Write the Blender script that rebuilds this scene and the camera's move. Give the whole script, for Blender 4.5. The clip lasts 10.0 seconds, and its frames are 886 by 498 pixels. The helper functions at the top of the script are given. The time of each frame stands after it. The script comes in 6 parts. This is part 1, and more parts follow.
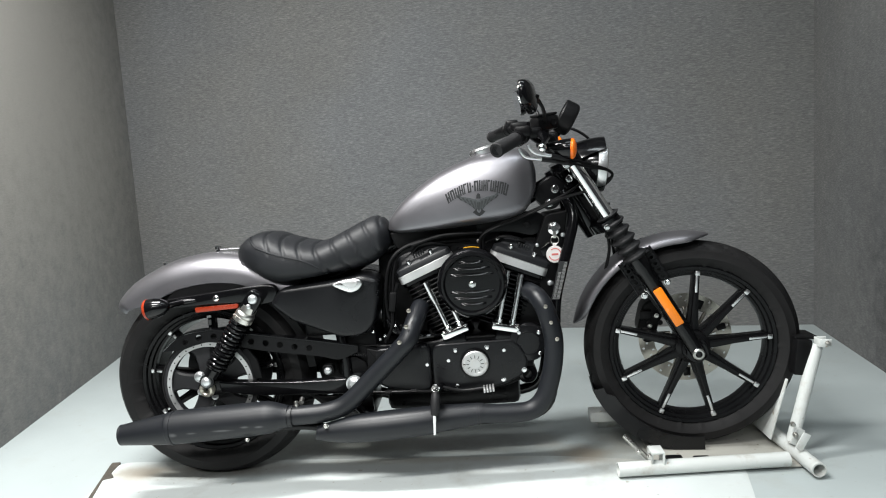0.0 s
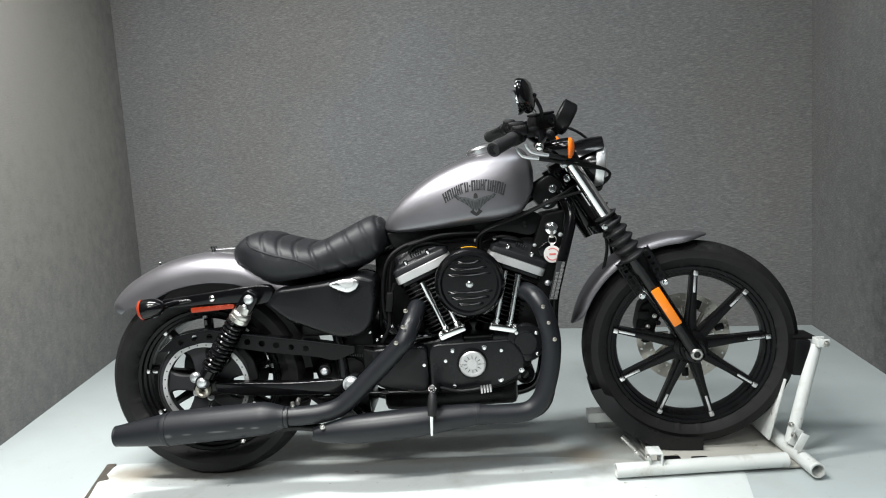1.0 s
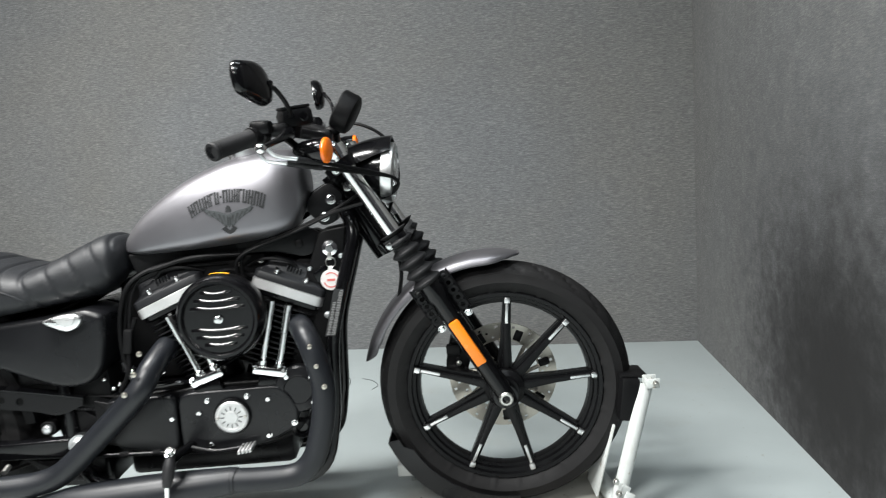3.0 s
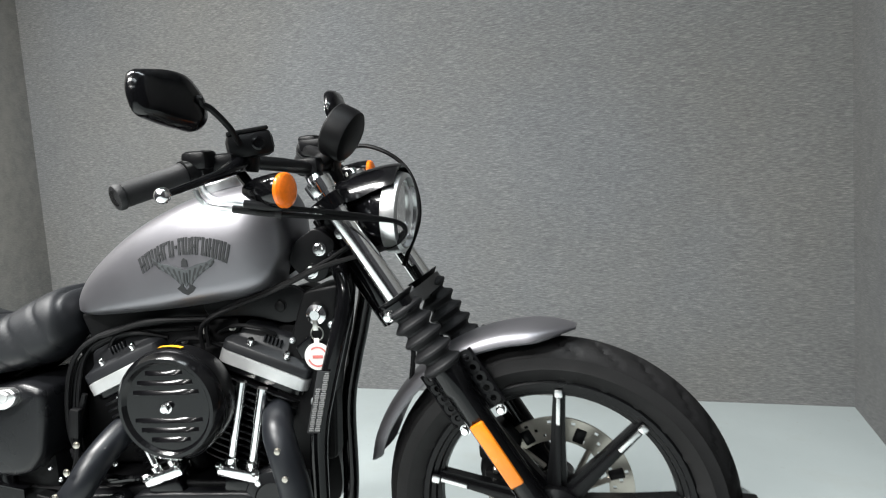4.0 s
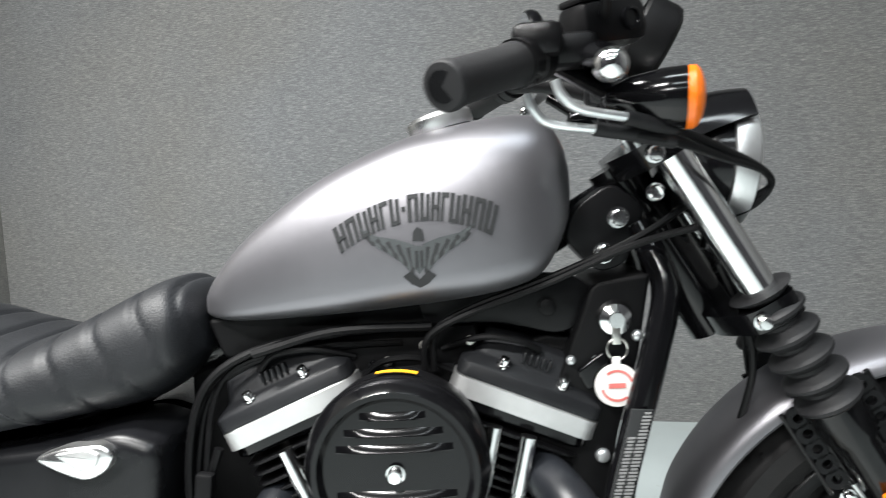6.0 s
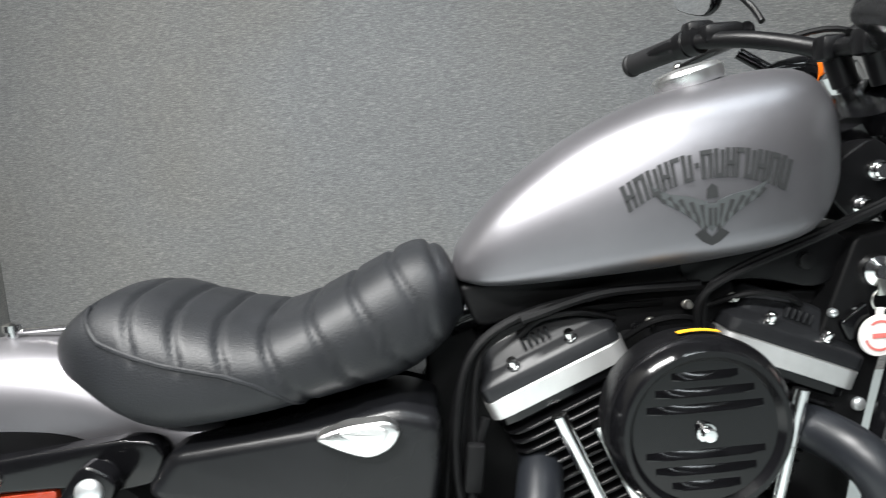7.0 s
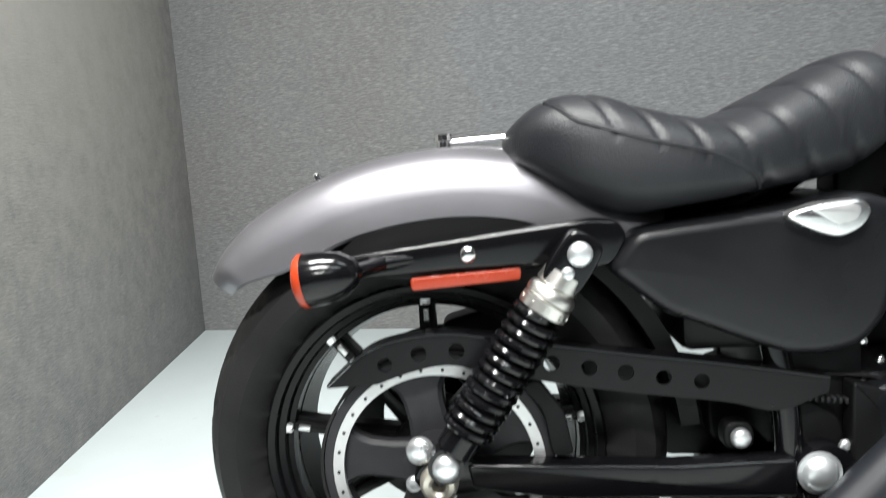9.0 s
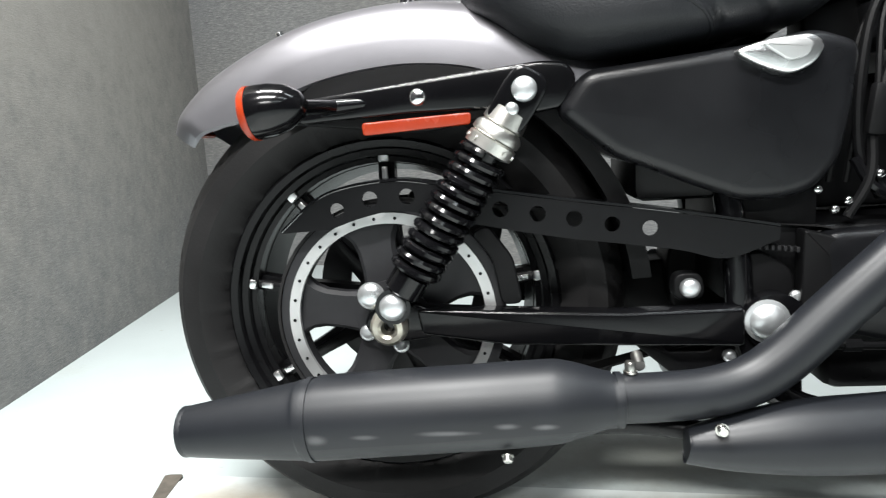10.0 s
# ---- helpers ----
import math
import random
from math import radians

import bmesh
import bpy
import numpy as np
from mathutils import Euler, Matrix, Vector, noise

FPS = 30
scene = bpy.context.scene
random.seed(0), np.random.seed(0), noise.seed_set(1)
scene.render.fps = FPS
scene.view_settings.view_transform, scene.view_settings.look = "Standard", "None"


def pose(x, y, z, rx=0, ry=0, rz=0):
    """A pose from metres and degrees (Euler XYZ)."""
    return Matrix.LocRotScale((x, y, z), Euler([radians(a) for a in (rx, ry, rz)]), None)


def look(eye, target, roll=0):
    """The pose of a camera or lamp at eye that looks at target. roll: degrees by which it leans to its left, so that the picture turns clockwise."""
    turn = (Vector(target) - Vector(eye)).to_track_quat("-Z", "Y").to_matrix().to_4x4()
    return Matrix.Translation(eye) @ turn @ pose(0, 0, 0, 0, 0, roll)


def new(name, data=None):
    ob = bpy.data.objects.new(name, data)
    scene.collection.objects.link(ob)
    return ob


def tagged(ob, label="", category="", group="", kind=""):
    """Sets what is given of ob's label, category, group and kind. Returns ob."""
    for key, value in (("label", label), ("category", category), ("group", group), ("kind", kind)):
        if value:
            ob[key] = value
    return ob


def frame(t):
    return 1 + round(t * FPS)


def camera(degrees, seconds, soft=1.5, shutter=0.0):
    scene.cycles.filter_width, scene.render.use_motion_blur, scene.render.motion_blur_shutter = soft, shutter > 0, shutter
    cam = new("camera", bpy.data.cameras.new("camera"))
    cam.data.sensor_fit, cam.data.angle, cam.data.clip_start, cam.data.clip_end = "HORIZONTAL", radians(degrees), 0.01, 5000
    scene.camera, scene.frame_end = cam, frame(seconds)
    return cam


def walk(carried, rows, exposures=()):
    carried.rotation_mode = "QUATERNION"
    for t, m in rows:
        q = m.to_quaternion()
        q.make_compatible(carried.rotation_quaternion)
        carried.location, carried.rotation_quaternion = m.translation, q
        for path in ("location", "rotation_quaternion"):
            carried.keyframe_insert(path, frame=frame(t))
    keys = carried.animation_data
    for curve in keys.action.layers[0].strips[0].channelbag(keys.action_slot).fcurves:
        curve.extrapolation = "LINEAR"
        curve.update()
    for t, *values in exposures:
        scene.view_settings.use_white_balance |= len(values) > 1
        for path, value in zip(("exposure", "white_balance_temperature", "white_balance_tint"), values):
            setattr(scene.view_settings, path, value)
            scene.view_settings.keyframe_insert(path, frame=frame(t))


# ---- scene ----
cam = camera(67.0, 10.0, 1.1, 0.3)
PATH = [
    (0, (0.160, -2.100, 0.942), (0.011, -0.119, 0.711), -3.6),
    (0.5, (0.162, -2.093, 0.945), (0.016, -0.112, 0.712), -3.6),
    (1, (0.163, -2.091, 0.937), (0.019, -0.109, 0.709), -3.6),
    (1.5, (0.167, -2.086, 0.936), (0.022, -0.104, 0.712), -3.6),
    (2, (0.259, -2.035, 0.919), (0.159, -0.050, 0.695), -3.7),
    (2.5, (0.466, -1.921, 0.915), (0.417, 0.066, 0.692), -3.7),
    (3, (0.641, -1.695, 0.925), (0.628, 0.291, 0.687), -3.6),
    (3.2, (0.689, -1.598, 0.944), (0.642, 0.387, 0.705), -3.6),
    (4.3, (0.847, -1.083, 0.995), (0.354, 0.846, 0.804), -3.6),
    (4.5, (0.813, -1.019, 1.007), (0.293, 0.903, 0.819), -3.2),
    (5, (0.641, -0.874, 1.002), (0.129, 1.050, 0.814), -2.8),
    (5.2, (0.564, -0.847, 0.991), (0.099, 1.089, 0.794), -2.7),
    (6.3, (0.100, -0.845, 0.895), (-0.015, 1.145, 0.732), -3.4),
    (6.5, (0.023, -0.845, 0.901), (-0.060, 1.143, 0.699), -3.9),
    (7, (-0.177, -0.837, 0.923), (-0.176, 1.144, 0.641), -3.9),
    (7.5, (-0.388, -0.866, 0.920), (-0.343, 1.118, 0.670), -3.3),
    (8, (-0.568, -0.880, 0.901), (-0.598, 1.109, 0.695), -3.3),
    (8.5, (-0.655, -0.904, 0.828), (-0.732, 1.089, 0.671), -3.1),
    (9, (-0.642, -0.928, 0.705), (-0.843, 1.046, 0.459), -3.8),
    (9.5, (-0.624, -0.945, 0.585), (-0.885, 1.014, 0.282), -3.8),
    (10, (-0.552, -0.947, 0.546), (-0.842, 1.005, 0.223), -3.3),
]
EXPOSURES = [(t, stops, 6380, 10) for t, stops in ((0, 0.09), (2.0, 0.10), (3.0, 0.42), (4.3, 0.65), (7.0, 0.66), (8.5, 0.60), (10, 0.62))]
walk(cam, [(t, look(eye, target, roll)) for t, eye, target, roll in PATH], EXPOSURES)

# ---- world and light ----
world = bpy.data.worlds.new("workshop_air")
scene.world = world
world.use_nodes = True
world.node_tree.nodes["Background"].inputs[0].default_value = (0.75, 0.8, 0.85, 1)
world.node_tree.nodes["Background"].inputs[1].default_value = 0.2


def strip_lamp(x, y, z, sx, sy, watts, colour):
    d = bpy.data.lights.new("tube_light", "AREA")
    d.shape, d.size, d.size_y, d.energy, d.color = "RECTANGLE", sx, sy, watts, colour
    ob = new("tube_light", d)
    ob.matrix_world = pose(x, y, z)
    return ob


WARM, COOL = (1.0, 0.985, 0.945), (0.900, 0.980, 1.0)
LAMPS = [(-1.00, -0.45), (0.70, -0.60), (-0.95, -1.9), (0.70, -2.1), (-0.80, -4.1), (0.75, -4.1)]
for lx, ly in LAMPS:
    strip_lamp(lx, ly, 2.93, 1.25, 0.24, (130 if lx < 0 else 14) * (0.7 if ly < -4 else 1.0), WARM if lx < 0 else COOL)


# ---- materials ----
def material(name, base, rough=0.5, metal=0.0, spread=0.15, scale=40.0, bump=0.0, bump_scale=200.0, rough_spread=0.1, coat=0.0, spec=0.5):
    """A painted, cast or moulded surface: colour and gloss vary at two scales, with fine relief."""
    m = bpy.data.materials.new(name)
    m.use_nodes = True
    nt = m.node_tree
    b = nt.nodes["Principled BSDF"]
    b.inputs["Metallic"].default_value = metal
    b.inputs["Coat Weight"].default_value = coat
    b.inputs["Coat Roughness"].default_value = 0.06
    b.inputs["Specular IOR Level"].default_value = spec
    tc = nt.nodes.new("ShaderNodeTexCoord")
    n1 = nt.nodes.new("ShaderNodeTexNoise")
    n1.inputs["Scale"].default_value = scale
    n1.inputs["Detail"].default_value = 6
    n2 = nt.nodes.new("ShaderNodeTexNoise")
    n2.inputs["Scale"].default_value = scale * 0.13
    n2.inputs["Detail"].default_value = 3
    mix = nt.nodes.new("ShaderNodeMath")
    mix.operation = "ADD"
    half = nt.nodes.new("ShaderNodeMath")
    half.operation = "MULTIPLY"
    half.inputs[1].default_value = 0.5
    for n in (n1, n2):
        nt.links.new(tc.outputs["Object"], n.inputs["Vector"])
    nt.links.new(n1.outputs[0], mix.inputs[0])
    nt.links.new(n2.outputs[0], mix.inputs[1])
    nt.links.new(mix.outputs[0], half.inputs[0])
    ramp = nt.nodes.new("ShaderNodeValToRGB")
    lo, hi = 1 - spread, 1 + spread
    ramp.color_ramp.elements[0].position, ramp.color_ramp.elements[1].position = 0.3, 0.7
    ramp.color_ramp.elements[0].color = (*[min(1, c * lo) for c in base], 1)
    ramp.color_ramp.elements[1].color = (*[min(1, c * hi) for c in base], 1)
    nt.links.new(half.outputs[0], ramp.inputs[0])
    nt.links.new(ramp.outputs[0], b.inputs["Base Color"])
    rr = nt.nodes.new("ShaderNodeMapRange")
    rr.inputs["From Min"].default_value, rr.inputs["From Max"].default_value = 0.3, 0.7
    rr.inputs["To Min"].default_value, rr.inputs["To Max"].default_value = max(0.02, rough - rough_spread), min(1, rough + rough_spread)
    nt.links.new(n2.outputs[0], rr.inputs[0])
    nt.links.new(rr.outputs[0], b.inputs["Roughness"])
    if bump:
        nb = nt.nodes.new("ShaderNodeTexNoise")
        nb.inputs["Scale"].default_value = bump_scale
        nb.inputs["Detail"].default_value = 4
        nt.links.new(tc.outputs["Object"], nb.inputs["Vector"])
        bp = nt.nodes.new("ShaderNodeBump")
        bp.inputs["Strength"].default_value = bump
        bp.inputs["Distance"].default_value = 0.002
        nt.links.new(nb.outputs[0], bp.inputs["Height"])
        nt.links.new(bp.outputs[0], b.inputs["Normal"])
    return m


def carpet_material():
    m = bpy.data.materials.new("grey_carpet")
    m.use_nodes = True
    nt = m.node_tree
    b = nt.nodes["Principled BSDF"]
    b.inputs["Roughness"].default_value = 0.95
    b.inputs["Specular IOR Level"].default_value = 0.1
    b.inputs["Sheen Weight"].default_value = 0.05
    b.inputs["Sheen Roughness"].default_value = 0.6
    tc = nt.nodes.new("ShaderNodeTexCoord")
    fine = nt.nodes.new("ShaderNodeTexNoise")
    fine.inputs["Scale"].default_value, fine.inputs["Detail"].default_value = 230, 4
    fine.inputs["Roughness"].default_value = 0.75
    mp = nt.nodes.new("ShaderNodeMapping")
    mp.inputs["Scale"].default_value = (0.17, 0.17, 1.15)
    wide = nt.nodes.new("ShaderNodeTexNoise")
    wide.inputs["Scale"].default_value, wide.inputs["Detail"].default_value = 2.2, 5
    nt.links.new(tc.outputs["Object"], mp.inputs[0])
    nt.links.new(mp.outputs[0], fine.inputs["Vector"])
    nt.links.new(tc.outputs["Object"], wide.inputs["Vector"])
    ramp = nt.nodes.new("ShaderNodeValToRGB")
    e = ramp.color_ramp.elements
    e[0].position, e[0].color = 0.31, (0.094, 0.096, 0.099, 1)
    e[1].position, e[1].color = 0.73, (0.235, 0.235, 0.230, 1)
    mid = e.new(0.52)
    mid.color = (0.140, 0.144, 0.147, 1)
    nt.links.new(fine.outputs[0], ramp.inputs[0])
    mr = nt.nodes.new("ShaderNodeMapRange")
    mr.inputs["To Min"].default_value, mr.inputs["To Max"].default_value = 0.9, 1.1
    nt.links.new(wide.outputs[0], mr.inputs[0])
    mul = nt.nodes.new("ShaderNodeVectorMath")
    mul.operation = "SCALE"
    nt.links.new(ramp.outputs[0], mul.inputs[0])
    nt.links.new(mr.outputs[0], mul.inputs["Scale"])
    blotch = nt.nodes.new("ShaderNodeTexNoise")
    blotch.inputs["Scale"].default_value, blotch.inputs["Detail"].default_value = 0.9, 6
    nt.links.new(tc.outputs["Object"], blotch.inputs["Vector"])
    hue = nt.nodes.new("ShaderNodeValToRGB")
    hue.color_ramp.elements[0].position, hue.color_ramp.elements[0].color = 0.35, (1.0, 0.975, 0.93, 1)
    hue.color_ramp.elements[1].position, hue.color_ramp.elements[1].color = 0.65, (0.975, 0.985, 1.0, 1)
    nt.links.new(blotch.outputs[0], hue.inputs[0])
    tint = nt.nodes.new("ShaderNodeVectorMath")
    tint.operation = "MULTIPLY"
    nt.links.new(mul.outputs[0], tint.inputs[0])
    nt.links.new(hue.outputs[0], tint.inputs[1])
    nt.links.new(tint.outputs[0], b.inputs["Base Color"])
    bp = nt.nodes.new("ShaderNodeBump")
    bp.inputs["Strength"].default_value, bp.inputs["Distance"].default_value = 0.5, 0.003
    nt.links.new(fine.outputs[0], bp.inputs["Height"])
    nt.links.new(bp.outputs[0], b.inputs["Normal"])
    return m


def floor_material(name, base, dirt, amount, scale=3.0):
    """Painted boards or mat: scuffs, fine specks and broad dirt marks."""
    m = material(name, base, 0.42, 0, 0.05, 6.0, 0.15, 90.0, 0.12)
    nt = m.node_tree
    b = nt.nodes["Principled BSDF"]
    old = b.inputs["Base Color"].links[0].from_socket
    tc = nt.nodes.new("ShaderNodeTexCoord")
    st = nt.nodes.new("ShaderNodeTexNoise")
    st.inputs["Scale"].default_value, st.inputs["Detail"].default_value, st.inputs["Roughness"].default_value = scale, 8, 0.65
    sp = nt.nodes.new("ShaderNodeTexNoise")
    sp.inputs["Scale"].default_value, sp.inputs["Detail"].default_value = 38, 2
    nt.links.new(tc.outputs["Object"], st.inputs["Vector"])
    nt.links.new(tc.outputs["Object"], sp.inputs["Vector"])
    r1 = nt.nodes.new("ShaderNodeMapRange")
    r1.inputs["From Min"].default_value, r1.inputs["From Max"].default_value = 0.55, 0.85
    r1.inputs["To Max"].default_value = amount
    nt.links.new(st.outputs[0], r1.inputs[0])
    r2 = nt.nodes.new("ShaderNodeMapRange")
    r2.inputs["From Min"].default_value, r2.inputs["From Max"].default_value = 0.70, 0.76
    r2.inputs["To Max"].default_value = amount
    nt.links.new(sp.outputs[0], r2.inputs[0])
    mx = nt.nodes.new("ShaderNodeMath")
    mx.operation = "MAXIMUM"
    nt.links.new(r1.outputs[0], mx.inputs[0])
    nt.links.new(r2.outputs[0], mx.inputs[1])
    mix = nt.nodes.new("ShaderNodeMix")
    mix.data_type = "RGBA"
    mix.inputs["B"].default_value = (*dirt, 1)
    nt.links.new(mx.outputs[0], mix.inputs["Factor"])
    nt.links.new(old, mix.inputs["A"])
    nt.links.new(mix.outputs["Result"], b.inputs["Base Color"])
    return m


def stains_and_shading(m, spots):
    """Adds spots of dirt, wear and painted light or shade to a material: each (centre, half sizes, colour, strength),
    ragged at the edge.
    """
    nt = m.node_tree
    b = nt.nodes["Principled BSDF"]
    tc = nt.nodes.new("ShaderNodeTexCoord")
    nz = nt.nodes.new("ShaderNodeTexNoise")
    nz.inputs["Scale"].default_value, nz.inputs["Detail"].default_value, nz.inputs["Roughness"].default_value = 14, 7, 0.7
    nt.links.new(tc.outputs["Object"], nz.inputs["Vector"])
    for c, half, colour, amount in spots:
        old = b.inputs["Base Color"].links[0].from_socket
        mp = nt.nodes.new("ShaderNodeMapping")
        mp.vector_type = "TEXTURE"
        mp.inputs["Location"].default_value, mp.inputs["Scale"].default_value = c, half
        nt.links.new(tc.outputs["Object"], mp.inputs[0])
        ln = nt.nodes.new("ShaderNodeVectorMath")
        ln.operation = "LENGTH"
        nt.links.new(mp.outputs[0], ln.inputs[0])
        ad = nt.nodes.new("ShaderNodeMath")
        ad.operation = "MULTIPLY_ADD"
        ad.inputs[1].default_value = 0.75
        nt.links.new(nz.outputs[0], ad.inputs[0])
        nt.links.new(ln.outputs["Value"], ad.inputs[2])
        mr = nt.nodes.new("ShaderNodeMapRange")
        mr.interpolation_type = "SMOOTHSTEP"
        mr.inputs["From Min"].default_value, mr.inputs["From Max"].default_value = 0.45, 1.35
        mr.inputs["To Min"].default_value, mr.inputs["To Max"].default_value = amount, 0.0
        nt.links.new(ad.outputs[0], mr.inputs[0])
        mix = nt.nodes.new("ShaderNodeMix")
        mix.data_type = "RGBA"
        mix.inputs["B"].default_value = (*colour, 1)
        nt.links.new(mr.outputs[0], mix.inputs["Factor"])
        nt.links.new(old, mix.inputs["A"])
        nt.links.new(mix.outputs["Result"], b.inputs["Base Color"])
    return m


def glass_material(name, tint=(1, 1, 1)):
    m = bpy.data.materials.new(name)
    m.use_nodes = True
    b = m.node_tree.nodes["Principled BSDF"]
    b.inputs["Base Color"].default_value = (*tint, 1)
    b.inputs["Roughness"].default_value = 0.03
    b.inputs["Transmission Weight"].default_value = 1.0
    b.inputs["IOR"].default_value = 1.45
    return m


CARPET = stains_and_shading(carpet_material(), [((0.365, 1.81, 0.388), (0.10, 0.06, 0.009), (0.34, 0.32, 0.30), 0.75), ((0.285, 1.82, 0.372), (0.012, 0.06, 0.030), (0.30, 0.29, 0.27), 0.6)])
# left wall: brownish dust, its tone raised to paint in the brighter light
CARPET_DUST_LIT = stains_and_shading(carpet_material(), [((-1.9, 0.8, 1.6), (1.2, 2.8, 2.3), (0.325, 0.312, 0.285), 0.80)])
# right wall: the widest spot paints its shade, the two smaller ones are soot
CARPET_SOOT_SHADED = stains_and_shading(carpet_material(), [((1.84, 0.0, 0.6), (2.0, 2.1, 1.7), (0.050, 0.052, 0.055), 0.72), ((1.80, 0.07, 0.27), (1.5, 1.05, 0.85), (0.010, 0.0095, 0.0095), 0.88), ((1.80, 0.07, 0.27), (1.5, 0.72, 0.55), (0.005, 0.005, 0.005), 0.96)])
FLOOR = stains_and_shading(floor_material("painted_floor", (0.368, 0.412, 0.414), (0.28, 0.28, 0.25), 0.55), [
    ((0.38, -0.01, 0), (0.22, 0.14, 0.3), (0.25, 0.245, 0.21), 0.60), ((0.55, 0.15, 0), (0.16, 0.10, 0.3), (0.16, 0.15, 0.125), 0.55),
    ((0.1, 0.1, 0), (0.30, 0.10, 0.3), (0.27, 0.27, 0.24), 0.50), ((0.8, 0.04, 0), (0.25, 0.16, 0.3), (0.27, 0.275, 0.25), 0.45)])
BOARD = floor_material("white_board", (0.52, 0.56, 0.555), (0.20, 0.17, 0.12), 0.7)
PLATE_DIRTY = floor_material("dirty_plate", (0.36, 0.355, 0.32), (0.12, 0.10, 0.07), 0.8, 9.0)
stains_and_shading(BOARD, [((-0.10, 0.0, 0), (0.55, 0.045, 0.3), (0.34, 0.33, 0.28), 0.7), ((-0.80, -0.03, 0), (0.36, 0.10, 0.3), (0.16, 0.14, 0.11), 0.75), ((-1.05, -0.04, 0), (0.16, 0.10, 0.3), (0.33, 0.29, 0.23), 0.8), ((0.42, -0.03, 0), (0.11, 0.06, 0.3), (0.24, 0.18, 0.12), 0.7), ((0.70, 0.0, 0), (0.45, 0.14, 0.3), (0.36, 0.34, 0.29), 0.7)])
# the first, long spot paints the bike's shade over the dirty floor
stains_and_shading(FLOOR, [((-0.30, 0.13, 0), (0.80, 0.20, 0.3), (0.15, 0.15, 0.125), 0.75), ((0.157, -0.093, 0), (0.01, 0.004, 0.3), (0.05, 0.05, 0.05), 0.8), ((0.42, 0.02, 0), (0.13, 0.09, 0.3), (0.24, 0.18, 0.12), 0.7), ((0.75, 0.03, 0), (0.45, 0.16, 0.3), (0.36, 0.34, 0.29), 0.75), ((0.30, 0.13, 0), (0.10, 0.10, 0.3), (0.36, 0.36, 0.33), 0.6)])
WORN = material("worn_wood", (0.060, 0.052, 0.042), 0.8, 0, 0.5, 60, 0.3, 200)
# dark surface of the added closing walls, so black parts mirror little
UNSEEN_DARK = material("unseen_dark", (0.018, 0.018, 0.020), 0.95, 0, 0.3, 12, 0.3, 300, spec=0.1)
CEILING = material("ceiling_paint", (0.24, 0.24, 0.24), 0.9, spread=0.05, scale=5)
LAMP_BODY = material("lamp_enamel", (0.8, 0.8, 0.8), 0.4, spread=0.03)
PAINT = material("charcoal_satin_paint", (0.196, 0.192, 0.206), 0.41, 0.88, 0.03, 60, 0.04, 900, 0.03)
BLACK_GLOSS = material("black_gloss_enamel", (0.003, 0.003, 0.0035), 0.14, 0, 0.3, 30, 0.02, 300, 0.05, spec=0.30)
BLACK_SATIN = material("black_powder_coat", (0.004, 0.004, 0.0045), 0.30, 0, 0.2, 60, 0.12, 900, 0.06, spec=0.18)
BLACK_COVER = material("black_crinkle_cover", (0.0060, 0.0062, 0.0072), 0.30, 0, 0.2, 60, 0.10, 900, 0.06, spec=0.26)
BLACK_PLASTIC = material("black_plastic", (0.0040, 0.0040, 0.0044), 0.46, 0, 0.2, 60, 0.15, 700, 0.08, spec=0.15)
EXHAUST = material("satin_black_pipe", (0.0085, 0.0096, 0.0120), 0.43, 0.04, 0.2, 20, 0.05, 600, 0.10, spec=0.32)
MUFFLER = stains_and_shading(material("scuffed_black_muffler", (0.0085, 0.0096, 0.0120), 0.43, 0.04, 0.2, 20, 0.05, 600, 0.1, spec=0.32), [
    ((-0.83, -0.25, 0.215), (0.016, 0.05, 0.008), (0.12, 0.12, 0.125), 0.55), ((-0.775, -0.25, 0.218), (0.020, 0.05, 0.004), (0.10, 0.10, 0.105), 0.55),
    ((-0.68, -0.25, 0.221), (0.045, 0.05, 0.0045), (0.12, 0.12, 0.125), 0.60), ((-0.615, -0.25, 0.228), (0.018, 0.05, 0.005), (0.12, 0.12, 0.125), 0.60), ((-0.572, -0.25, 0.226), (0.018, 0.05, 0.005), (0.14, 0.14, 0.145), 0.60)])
LEATHER = material("black_leather", (0.0078, 0.0086, 0.0104), 0.44, 0, 0.25, 30, 0.30, 420, 0.13, spec=0.35)
RUBBER = material("tyre_rubber", (0.0080, 0.0077, 0.0080), 0.62, 0, 0.35, 25, 0.2, 250, 0.08, spec=0.25)
RUBBER_SOFT = material("soft_rubber", (0.010, 0.010, 0.011), 0.60, 0, 0.15, 60, 0.2, 500, spec=0.3)
CHROME = material("chrome", (0.80, 0.80, 0.80), 0.14, 1.0, 0.03, 30, 0, 1, 0.05)
STEEL = material("zinc_steel", (0.55, 0.54, 0.51), 0.30, 1.0, 0.12, 60, 0.1, 500)
PULLEY = material("grey_cast_pulley", (0.019, 0.019, 0.021), 0.50, 0, 0.2, 60, 0.12, 700, 0.08, spec=0.3)
ZINC = material("bright_zinc", (0.66, 0.68, 0.69), 0.34, 0.85, 0.10, 90, 0.1, 500)
ZINC_WARM = material("yellowed_zinc", (0.74, 0.70, 0.60), 0.36, 0.85, 0.12, 90, 0.1, 500)
ALU = material("machined_aluminium", (0.72, 0.72, 0.72), 0.30, 1.0, 0.06, 80, 0.1, 700)
ALU_SATIN = material("satin_aluminium", (0.60, 0.60, 0.60), 0.45, 0.85, 0.06, 80, 0.08, 700)
ROTOR = material("brake_steel", (0.42, 0.395, 0.35), 0.36, 1.0, 0.12, 50, 0.1, 400)
ORANGE = material("amber_lens", (0.80, 0.215, 0.010), 0.18, 0, 0.10, 300, 0.2, 900)
